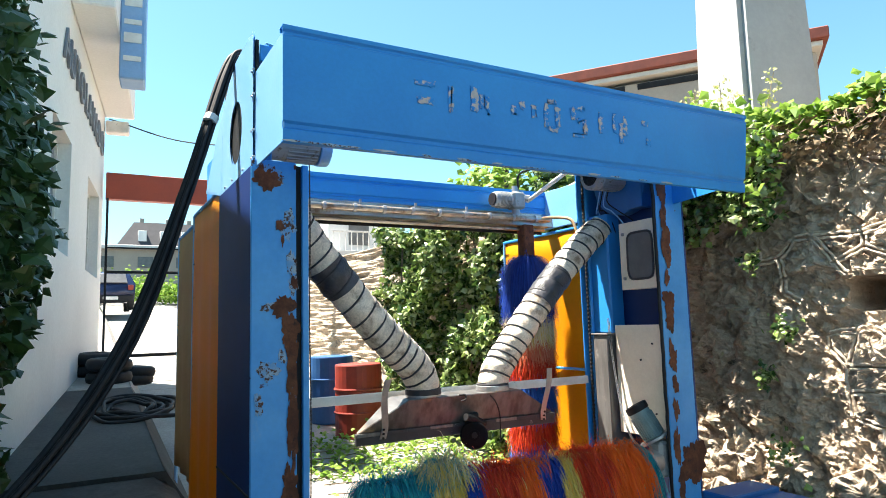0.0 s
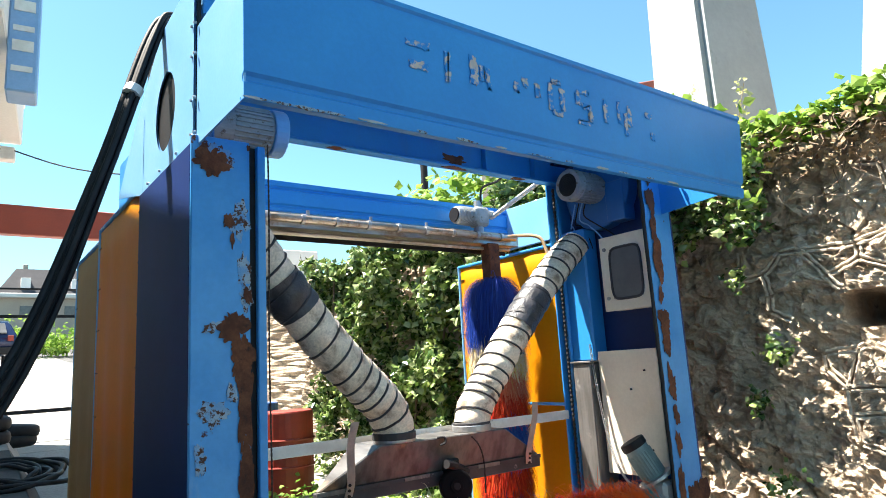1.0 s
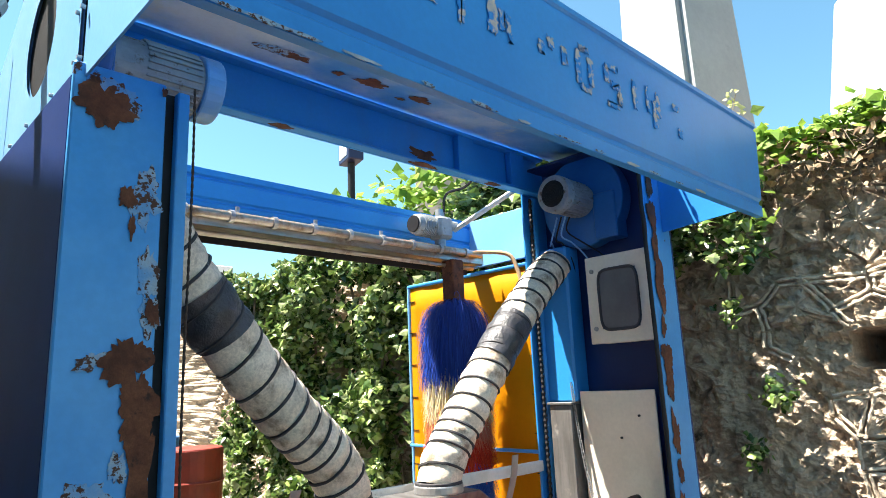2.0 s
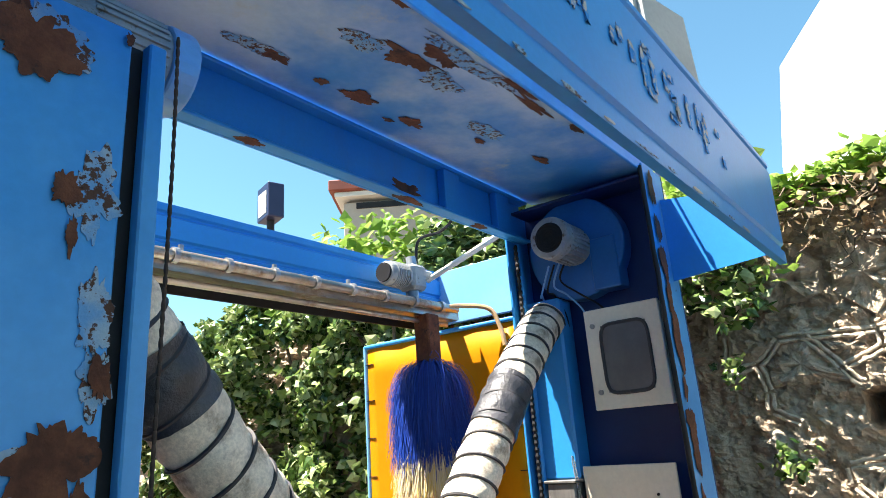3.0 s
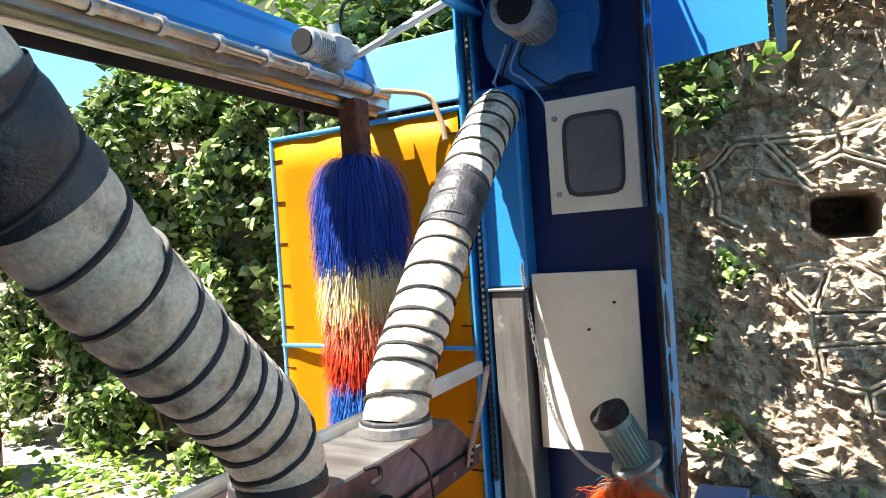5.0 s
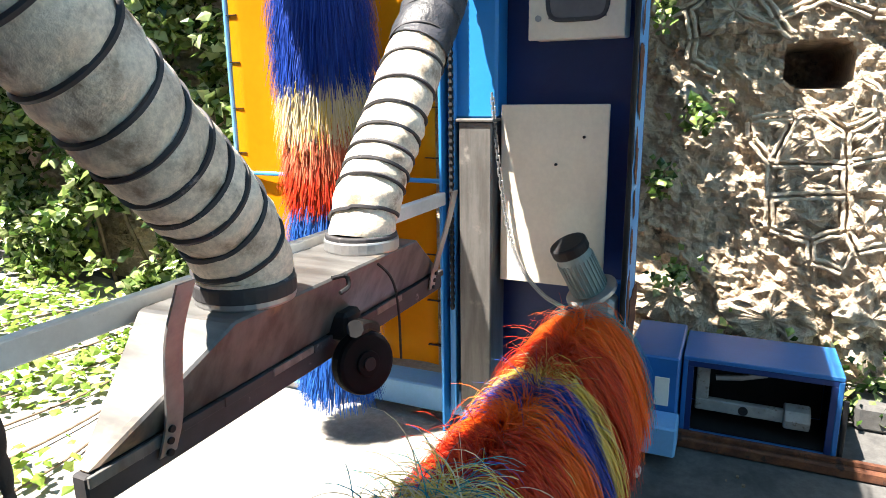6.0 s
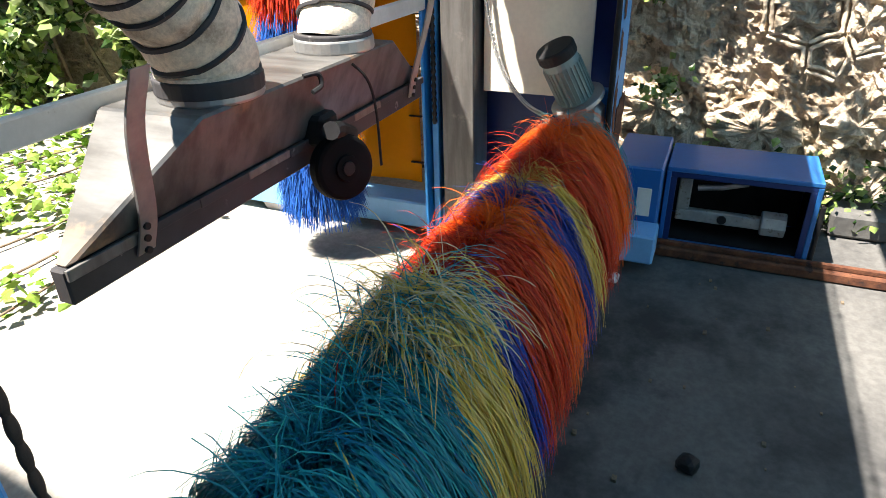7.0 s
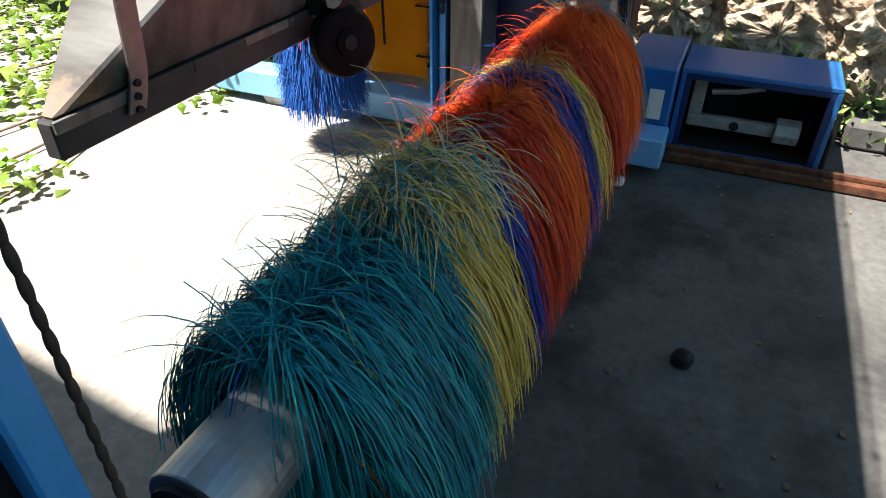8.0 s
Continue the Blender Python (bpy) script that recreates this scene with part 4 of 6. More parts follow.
# fan housings with motors
for s, x, nm in ((-1, 3.47, "right"), (1, 0.705, "left")):
    bm = B()
    cyl(bm, (x, 3.42, 2.54), (x + s * 0.10, 3.42, 2.54), 0.265, seg=40, bevel=0.012)
    box(bm, min(x, x + s * 0.11), max(x, x + s * 0.11), 3.20, 3.34, 2.30, 2.56, 0.006)
    # fan housing takes the blue with shade mixed in
    fan = part("fan_housing", bm, BLUE_HALF_SHADE, gantry)
    c = Vector((x + s * 0.10, 3.42, 2.54)) if s < 0 else Vector((0.88, 3.32, 2.50))
    MR = 0.092
    bm = B()
    cyl(bm, c - Vector((s * 0.1, 0, 0)), c + Vector((s * 0.22, 0, 0)), MR, seg=28, bevel=0.006)
    part("fan_motor", bm, MOTOR_GREY, fan, "grey finned electric motor")
    bm = B()
    for i in range(28):
        a = 2 * math.pi * i / 28
        o = Vector((0, math.cos(a), math.sin(a)))
        p = c + o * (MR + 0.004)
        box(bm, *sorted((c.x + s * 0.03, c.x + s * 0.19)), p.y - 0.0035, p.y + 0.0035, p.z - 0.0035, p.z + 0.0035, 0.0)
    tagged(part("cooling_ribbing", bm, MOTOR_GREY, fan), kind="stuff")
    bm = B()
    cyl(bm, c + Vector((s * 0.20, 0, 0)), c + Vector((s * 0.265, 0, 0)), MR + 0.012, seg=28, bevel=0.008)
    part("motor_cowl", bm, MOTOR_GREY if s < 0 else BLUE_LIGHT, fan)
    bm = B()
    for k in range(5):
        rr = 0.012 + 0.013 * k
        ring = [(c.x + s * 0.2665, c.y + rr * math.cos(2 * math.pi * i / 20), c.z + rr * math.sin(2 * math.pi * i / 20)) for i in range(21)]
        sweep(bm, ring, 0.0035, 5, caps=False)
    cyl(bm, c + Vector((s * 0.2652, 0, 0)), c + Vector((s * 0.2662, 0, 0)), 0.074, seg=24)
    part("motor_grille", bm, BLACK, fan)
# added sheet that stops light leaking in beside the roof sheet
part("light_leak_cap", box(B(), 3.30, 3.492, 2.99, 3.73, 2.785, 2.80, 0.002), BLUE_SHADE, gantry)
# base rails
for x in (0.66, 3.33):
    part("base_rail", box(B(), x, x + 0.16, 2.75, 5.1, 0.06, 0.19, 0.008), BLUE_LIGHT if x > 2 else BLUE, gantry)
    for y in (2.95, 4.7):
        part("rail_wheel", cyl(B(), (x + 0.03, y, 0.07), (x + 0.13, y, 0.07), 0.07, seg=20), GALV, gantry)
# string of bulbs on the roof lip
bulbs = thing("light_string", (2.0, 2.965, 2.86), "string of small bulbs on a cable along the roof edge", "lights")
line = [(0.72 + 0.09 * i, 2.955, 2.868 - 0.012 * (i % 3 == 1)) for i in range(30)]
part("cable", sweep(B(), line, 0.006, 6), BLUE_LIGHT, bulbs)
for i in range(9):
    x = 0.9 + 0.29 * i
    part("bulb", cyl(B(), (x, 2.955, 2.872), (x, 2.95, 2.845), 0.012, 0.008, seg=8), BARREL_RED, bulbs)


# rust and peeled paint on the sheets
def patches(name, axis, at, spots, mat, label):
    """Ragged patches, each a hair further out than the one before."""
    for k, (u, v, ru, rv) in enumerate(spots):
        part(name, plate(B(), blob(rng, u, v, ru, rv, 30, 0.45), axis, at - 0.0003 * k, 0.0012), mat, gantry, label)


patches("bare_patch", "y", 2.9630, [(0.831, 2.002, 0.034, 0.062), (0.842, 1.826, 0.022, 0.06), (0.850, 1.74, 0.022, 0.04), (0.735, 1.34, 0.05, 0.045), (0.735, 1.63, 0.03, 0.02), (0.75, 2.235, 0.06, 0.045), (0.80, 1.40, 0.018, 0.03), (0.70, 1.2, 0.02, 0.06)],
        PRIMER, "speckled flaking primer patch")
patches("rust_patch", "y", 2.9604, [(0.722, 2.215, 0.050, 0.052), (0.788, 2.00, 0.020, 0.026), (0.802, 1.94, 0.007, 0.03), (0.812, 1.63, 0.046, 0.055), (0.832, 1.53, 0.034, 0.09), (0.846, 1.36, 0.026, 0.17), (0.848, 1.08, 0.024, 0.16),
                                     (0.835, 0.82, 0.036, 0.12), (0.79, 0.62, 0.072, 0.09), (0.848, 0.35, 0.024, 0.2), (0.861, 2.285, 0.007, 0.013), (0.858, 1.74, 0.012, 0.03)], RUST, "dark brown rust patch")


def roof_patches(name, spots, mat, label):
    for k, (u, v, ru, rv) in enumerate(spots):
        bm = plate(B(), blob(rng, u, v, ru, rv, 30, 0.5), "z", 0.0, 0.0012)
        for vert in bm.verts:
            vert.co.z += 2.815 + (vert.co.y - 2.99) * 0.0986 - 0.003 - 0.0003 * k
        part(name, bm, mat, gantry, label)


roof_patches("rust_patch", [(1.842, 3.207, 0.045, 0.04), (1.911, 3.183, 0.10, 0.028), (1.936, 3.085, 0.07, 0.05), (2.242, 3.02, 0.13, 0.026), (1.589, 3.521, 0.05, 0.025), (1.786, 3.532, 0.027, 0.02), (1.957, 3.516, 0.075, 0.03), (2.244, 3.516, 0.06, 0.03),
                            (2.69, 3.01, 0.06, 0.02), (1.589, 3.01, 0.07, 0.022), (2.40, 3.05, 0.12, 0.02), (1.25, 3.02, 0.1, 0.02), (2.16, 3.56, 0.02, 0.015), (2.55, 3.40, 0.03, 0.015), (2.9, 3.3, 0.05, 0.02)], RUST, "peeled rust patch")
roof_patches("bare_patch", [(1.70, 3.24, 0.09, 0.05), (2.05, 3.22, 0.08, 0.05), (1.50, 3.53, 0.10, 0.03), (2.5, 3.33, 0.10, 0.04), (2.05, 3.05, 0.25, 0.03)], PRIMER, "pale flaking paint patch")
for k, u in enumerate((2.42, 1.62, 2.95)):
    part("rust_patch", plate(B(), blob(rng, u, 3.705, 0.10 if u == 2.42 else 0.05, 0.022, 26, 0.4), "z", 2.6375, 0.002), RUST, gantry, "rust on the beam flange")
part("rust_patch", plate(B(), blob(rng, 2.45, 2.70, 0.09, 0.03, 26, 0.5), "y", 3.7325, 0.002), RUST, gantry, "rust patch on the beam")

# control cabinet in the right column
cab = thing("control_cabinet", (3.39, 3.21, 1.735), "cream metal control cabinet with a smoked window", "cabinet")
part("body", box(B(), 3.345, 3.47, 3.035, 3.395, 1.735, 2.195, 0.006), WHITE, cab)
cd = part("door", box(B(), 3.325, 3.343, 3.03, 3.40, 1.73, 2.20, 0.004), WHITE, cab)
part("window", box(B(), 3.3225, 3.3245, 3.10, 3.32, 1.805, 2.115, 0.0), GLASS_DARK, cd, "smoked window pane")
bm = B()
rr = [(3.3235, 3.21 + 0.115 * math.copysign(abs(math.cos(a)) ** 0.35, math.cos(a)), 1.96 + 0.16 * math.copysign(abs(math.sin(a)) ** 0.35, math.sin(a))) for a in [2 * math.pi * i / 48 for i in range(49)]]
sweep(bm, rr, 0.009, 6, caps=False)
part("window_seal", bm, RUBBER_DUSTY, cd)
for y, z in ((3.36, 2.12), (3.36, 1.81)):
    part("lock", cyl(B(), (3.315, y, z), (3.33, y, z), 0.012, seg=12, bevel=0.002), GALV, cd)

wires = thing("loose_wires", (3.38, 3.5, 2.2), "loose blue-grey wires under the fan motor", "wire")
for k in range(4):
    pts = [(3.30, 3.45 + 0.03 * k, 2.46), (3.33, 3.50 + 0.04 * k, 2.38 - 0.02 * k), (3.36, 3.42 + 0.07 * k, 2.30 + 0.01 * k), (3.40, 3.33 + 0.1 * k, 2.22), (3.44, 3.30 + 0.12 * k, 2.12)]
    part("wire", sweep(B(), curve_points(pts, 6), 0.005, 6), BLUE_LIGHT if k % 2 else BLACK, wires)

# rear spray arch
arch = thing("spray_arch", (2.07, 4.260, 2.3), "stainless spray pipe and channel under the rear beam", "spray arch")
part("channel", fascia_profile(B(), 0.74, 3.36, [(0.0, 2.375), (0.0, 2.30), (-0.14, 2.30), (-0.14, 2.42)], 4.18), STEEL, arch)
part("spray_pipe", cyl(B(), (0.74, 4.145, 2.345), (3.30, 4.145, 2.345), 0.022, seg=16), STEEL, arch)
part("lower_pipe", cyl(B(), (0.74, 4.220, 2.27), (3.30, 4.220, 2.27), 0.014, seg=12), STEEL, arch)
part("rubber_edge", box(B(), 0.74, 3.36, 4.325, 4.335, 2.25, 2.33, 0.002), BLACK, arch)
for i in range(11):
    x = 0.95 + 0.22 * i
    part("pipe_clamp", cyl(B(), (x, 4.145, 2.345), (x + 0.022, 4.145, 2.345), 0.030, seg=14), GALV, arch)
    if i % 2:
        part("bolt", cyl(B(), (x + 0.1, 4.260, 2.36), (x + 0.1, 4.260, 2.43), 0.011, seg=8), GALV, arch)
part("bent_hose", sweep(B(), curve_points([(3.18, 4.140, 2.34), (3.30, 4.110, 2.36), (3.38, 3.98, 2.33), (3.40, 3.93, 2.22), (3.40, 3.91, 2.12)], 6), 0.013, 8), HOSE_AMBER, arch, "amber plastic hose")
gm = thing("gear_motor", (2.98, 4.260, 2.43), "small grey gear motor on the spray arch", "motor")
part("motor_body", cyl(B(), (2.82, 4.230, 2.50), (2.98, 4.230, 2.50), 0.062, seg=24, bevel=0.01), MOTOR_GREY, gm)
bm = B()
for i in range(8):
    cyl(bm, (2.86 + i * 0.013, 4.230, 2.50), (2.866 + i * 0.013, 4.230, 2.50), 0.069, seg=24)
tagged(part("cooling_ribbing", bm, MOTOR_GREY, gm), kind="stuff")
part("end_cap", cyl(B(), (2.808, 4.230, 2.50), (2.822, 4.230, 2.50), 0.05, seg=24), BLACK, gm)
part("gearbox", box(B(), 2.98, 3.10, 4.170, 4.290, 2.43, 2.57, 0.018), MOTOR_GREY, gm)
part("gear_shaft", cyl(B(), (3.04, 4.230, 2.30), (3.04, 4.230, 2.62), 0.03, seg=16), GALV, gm)
part("terminal_box", box(B(), 3.06, 3.16, 4.180, 4.280, 2.50, 2.55, 0.01), MOTOR_GREY, gm)
part("swing_arm", sweep(B(), [(3.14, 4.210, 2.50), (3.20, 3.76, 2.66)], 0.017, 8), WHITE_METAL, gm, "white steel arm")
part("power_cable", sweep(B(), curve_points([(3.06, 4.220, 2.57), (3.03, 4.160, 2.7), (3.10, 4.060, 2.74), (3.08, 3.95, 2.8), (3.03, 3.9, 2.95)], 8), 0.009, 6), BLACK, gm)

# yellow splash guards
def splash_guard(name, x, s, y0, y1, z0, z1, label, sheet):
    g = thing(name, (x, (y0 + y1) / 2, z0), label, "splash guard", "yellow splash guards")
    bm = B()
    ny, nz = 16, 12
    v = [[bm.verts.new((x + 0.012 * math.sin(j * 1.1) * (1 - i / nz) + 0.006 * noise.noise(Vector((i, j, 0)) * 0.4), y0 + (y1 - y0) * j / ny, z0 + (z1 - z0) * i / nz)) for j in range(ny + 1)] for i in range(nz + 1)]
    for i in range(nz):
        for j in range(ny):
            bm.faces.new((v[i][j], v[i][j + 1], v[i + 1][j + 1], v[i + 1][j]))
    r = bmesh.ops.extrude_face_region(bm, geom=bm.faces[:])
    bmesh.ops.translate(bm, verts=[q for q in r["geom"] if isinstance(q, bmesh.types.BMVert)], vec=(s * 0.004, 0, 0))
    bmesh.ops.recalc_face_normals(bm, faces=bm.faces)
    part("sheet", bm, sheet, g, smooth=True)
    part("pole", cyl(B(), (x, y1 + 0.02, 0.15), (x, y1 + 0.02, z1 + 0.02), 0.013, seg=10), BLUE_LIGHT, g)
    part("pole", cyl(B(), (x, y0 - 0.03, 0.15), (x, y0 - 0.03, z1 + 0.02), 0.013, seg=10), BLUE_LIGHT, g)
    part("top_bar", cyl(B(), (x, y0 - 0.03, z1 + 0.015), (x, y1 + 0.02, z1 + 0.015), 0.014, seg=10), BLUE_WORN, g)
    part("middle_bar", cyl(B(), (x - s * 0.02, y0 - 0.03, z0 + 0.9), (x - s * 0.02, y1 + 0.02, z0 + 0.9), 0.011, seg=10), BLUE_WORN, g)
    for i in range(9):
        z = z0 + 0.1 + (z1 - z0 - 0.2) * i / 8
        for y in (y0, y1):
            part("cable_tie", box(B(), x - 0.010, x + 0.010, y - (0.015 if y == y0 else 0.05), y + (0.05 if y == y0 else 0.015), z, z + 0.004, 0.0), BLACK, g)
    return g


splash_guard("splash_guard", 3.44, 1, 3.86, 4.98, 0.25, 2.25, "yellow plastic splash guard sheet tied to blue poles", YELLOW)
splash_guard("splash_guard", 0.69, -1, 3.82, 4.85, 0.25, 2.33, "yellow plastic splash guard sheet tied to blue poles", YELLOW)
splash_guard("splash_guard", 0.72, -1, 4.92, 5.9, 0.45, 2.30, "faded tan plastic splash guard sheet", TAN)

# ---- brushes ----
def strands(name, spec, material, parent, seed, label, width=0.0019, steps=7):
    """Many thin ribbons; spec() gives root, direction, length, weight and side for each."""
    r, verts, faces = random.Random(seed), [], []
    for root, d, length, weight, side in spec(r):
        p, b, seg = Vector(root), len(verts), length / steps
        d = Vector(d).normalized()
        for k in range(steps + 1):
            w = side * width * (1 - 0.55 * k / steps)
            verts.append(p - w), verts.append(p + w)
            p = p + d * seg
            d = (d + Vector((0, 0, -1)) * weight * seg).normalized()
        for k in range(steps):
            faces.append((b + 2 * k, b + 2 * k + 1, b + 2 * k + 3, b + 2 * k + 2))
    return raw(name, verts, faces, material, parent, label)


AX = Vector((0.0, 3.06, 0.635))
brush = thing("horizontal_brush", (2.1, 3.06, 0.3), "horizontal car wash brush of teal, yellow, blue, red and orange bristles", "brush")
part("shaft", cyl(B(), (1.06, AX.y, AX.z), (3.20, AX.y, AX.z), 0.072, seg=32, bevel=0.004), GALV, brush, "grey metal shaft")
part("shaft_bore", cyl(B(), (1.05, AX.y, AX.z), (1.058, AX.y, AX.z), 0.058, seg=24), BLACK, brush)
ORDER = ["teal", "yellow", "blue", "red", "orange", "blue", "yellow", "red", "orange", "teal"]
EDGES = [1.16, 1.45, 1.62, 1.72, 1.98, 2.12, 2.26, 2.36, 2.62, 2.88, 2.98]


def band_of(x, a):
    """Which colour grows at x and angle a: the bands wind round the shaft."""
    u = x - 0.13 * math.sin(a - 0.4) - 0.04 * math.sin(2 * a) - 0.09 * noise.noise(Vector((x * 5, math.cos(a) * 1.2, math.sin(a) * 1.2)))
    for i in range(10):
        if u < EDGES[i + 1]:
            return ORDER[i]
    return ORDER[-1]


def brush_spec(colour, count):
    def spec(r):
        made = 0
        while made < count:
            x, a = r.uniform(1.235, 3.02), r.uniform(0, 2 * math.pi)
            if band_of(x, a) != colour and r.random() > 0.004:
                if r.random() < 0.85:
                    made += 0.28
                    continue
                continue
            made += 1
            o = Vector((0, math.cos(a), math.sin(a)))
            cell = Vector((math.floor(x * 26) * 1.37, math.floor(a * 5) * 2.11, 1))
            tuft = 0.5 * noise.noise(Vector((x * 9, a * 2, 1))) + 0.9 * noise.noise(cell)
            d = o + Vector((r.gauss(0, 0.045) + 0.36 * tuft, -0.10 + r.gauss(0, 0.07) + 0.45 * noise.noise(cell + Vector((5, 5, 5))), r.gauss(0, 0.06)))
            up = max(0.0, o.z)
            yield (x, AX.y + o.y * 0.07, AX.z + o.z * 0.07), d, r.uniform(0.27, 0.37), 11 + 9 * up + r.uniform(-2, 3), Vector((1, r.uniform(-0.5, 0.5), 0)).normalized()
        for _ in range(int(count * 0.018)):
            x = r.uniform(1.2, 2.9)
            a = r.uniform(0.6, 2.4)
            if band_of(x, a) == colour:
                yield (x, AX.y, AX.z + 0.07), (r.gauss(0, 0.5), math.cos(a) + r.gauss(0, 0.3), 1.0), r.uniform(0.14, 0.27), r.uniform(6, 11), Vector((1, 0, 0))
    return spec


for i, (c, k) in enumerate((("teal", 15000), ("yellow", 9000), ("blue", 12000), ("red", 17000), ("orange", 12000))):
    strands("bristles", brush_spec(c, k), BR[c], brush, 40 + i, c + " plastic bristles")


def wild_spec(count):
    def spec(r):
        for _ in range(count):
            d = Vector((r.gauss(-0.25, 0.55), r.gauss(-0.25, 0.5), r.uniform(0.2, 0.65)))
            yield (r.gauss(1.66, 0.05), AX.y + r.gauss(0, 0.04), AX.z + r.uniform(0.10, 0.20)), d, r.uniform(0.10, 0.21), r.uniform(11, 17), Vector((1, r.uniform(-0.6, 0.6), 0)).normalized()
    return spec


for i, (c, k) in enumerate((("teal", 300), ("yellow", 420), ("cream", 300))):
    strands("wild_tuft", wild_spec(k), BR[c], brush, 50 + i, "stray " + c + " bristles")
mot = thing("brush_motor", (3.22, 3.12, 0.62), "grey-green electric motor on the end of the horizontal brush", "motor")
ma, mb = Vector((3.17, 3.175, 0.955)), Vector((3.235, 3.10, 0.775))
part("motor_body", cyl(B(), ma, mb, 0.068, seg=28, bevel=0.006), MOTOR_GREEN, mot)
mq = (mb - ma).to_track_quat("Z", "Y").to_matrix()
bm = B()
for i in range(26):
    a = 2 * math.pi * i / 26
    o = mq @ Vector((math.cos(a), math.sin(a), 0)) * 0.071
    sweep(bm, [ma + o + (mb - ma) * 0.25, ma + o + (mb - ma) * 0.95], 0.0035, 4)
tagged(part("cooling_ribbing", bm, MOTOR_GREEN, mot), kind="stuff")
part("fan_cover", cyl(B(), ma - (mb - ma) * 0.10, ma + (mb - ma) * 0.12, 0.074, seg=28, bevel=0.008), BLACK, mot)
part("flange", cyl(B(), mb, mb + (mb - ma).normalized() * 0.018, 0.105, seg=28, bevel=0.003), GALV, mot)
part("gearbox", box(B(), 3.18, 3.32, 3.0, 3.12, 0.54, 0.76, 0.02), MOTOR_GREY, mot)
part("arm", box(B(), 3.29, 3.335, 2.985, 3.06, 0.42, 0.80, 0.006), BLUE, mot, "blue steel arm")

vb = thing("vertical_brush", (3.10, 4.20, 0.08), "hanging vertical brush of blue, cream, red and blue bristles", "brush")
part("shaft", cyl(B(), (3.10, 4.20, 0.15), (3.10, 4.20, 2.30), 0.035, seg=16), GALV, vb)
part("hanger", box(B(), 3.05, 3.15, 4.15, 4.25, 2.04, 2.30, 0.008), RUST, vb, "rusty hanger")


def vert_spec(z0, z1, count, reach):
    def spec(r):
        for _ in range(count):
            a, z = r.uniform(0, 2 * math.pi), r.uniform(z0, z1)
            o = Vector((math.cos(a), math.sin(a), 0))
            yield Vector((3.10, 4.20, z)) + o * 0.035, o * 0.8 + Vector((0, 0, 0.42 + r.gauss(0, 0.15))) + Vector((r.gauss(0, .15), r.gauss(0, .15), 0)), r.uniform(0.85, 1.15) * reach, 15 + r.uniform(-4, 4), Vector((-o.y, o.x, 0))
    return spec


# the two lower blue bands use the blue with sunlight in its tones
VERTICAL = (("blue", 1.70, 2.03, 5200, 0.32), ("cream", 1.45, 1.64, 5200, 0.25), ("yellow", 1.47, 1.64, 420, 0.30), ("coral", 1.29, 1.45, 5000, 0.24), ("red", 1.17, 1.31, 3600, 0.25),
            ("sunlit_blue", 0.88, 1.13, 4200, 0.25), ("red", 0.66, 0.90, 2600, 0.26), ("sunlit_blue", 0.30, 0.60, 6500, 0.23))
for i, (c, z0, z1, k, reach) in enumerate(VERTICAL):
    strands("bristles", vert_spec(z0, z1, k, reach), BR[c], vb, 60 + i, c.replace("_", " ") + " plastic bristles", width=0.0024)

# ---- dryer nozzle with its hoses ----
noz = thing("dryer_nozzle", (2.1, 3.7, 0.80), "dark steel air dryer nozzle with a rubber lip", "dryer nozzle")
bm = B()
lo = [(1.383, 3.543), (2.783, 3.548), (2.783, 3.578), (1.383, 3.574)]
hi = [(1.685, 3.48), (2.481, 3.48), (2.50, 3.73), (1.67, 3.73)]
a = [bm.verts.new((x, y, 0.925)) for x, y in lo]
b = [bm.verts.new((x, y, 1.10)) for x, y in hi]
bm.faces.new(b)
bm.faces.new(a[::-1])
for i in range(4):
    bm.faces.new((a[i], a[(i + 1) % 4], b[(i + 1) % 4], b[i]))
bmesh.ops.recalc_face_normals(bm, faces=bm.faces)
bmesh.ops.bevel(bm, geom=bm.edges[:], offset=0.006, segments=1, affect="EDGES")
part("hood", bm, HOOD, noz)
part("lip", box(B(), 1.378, 2.788, 3.542, 3.578, 0.857, 0.923, 0.004), RUBBER_DUSTY, noz, "dusty black rubber lip")
for i in range(9):      # the clamp strip, dented between its bolts
    x = 1.378 + 0.1566 * i
    part("lip_clamp", box(B(), x, x + 0.155, 3.533, 3.540, 0.905 + 0.003 * (i % 2), 0.926, 0.001), RUBBER_DUSTY if i % 3 else GALV_DARK, noz)
part("support_bar", box(B(), 0.93, 3.27, 3.735, 3.765, 1.07, 1.125, 0.004), WHITE_METAL, noz, "white painted support bar")
for x, y in ((1.822, 3.572), (2.33, 3.585)):
    part("collar", cyl(B(), (x, y, 1.098), (x, y, 1.135), 0.108, seg=28, bevel=0.006), GALV, noz)
part("lifting_hook", sweep(B(), curve_points([(2.02, 3.482, 1.10), (2.05, 3.462, 1.10), (2.05, 3.455, 1.075), (2.02, 3.46, 1.065)], 4), 0.006, 6), BLACK, noz)
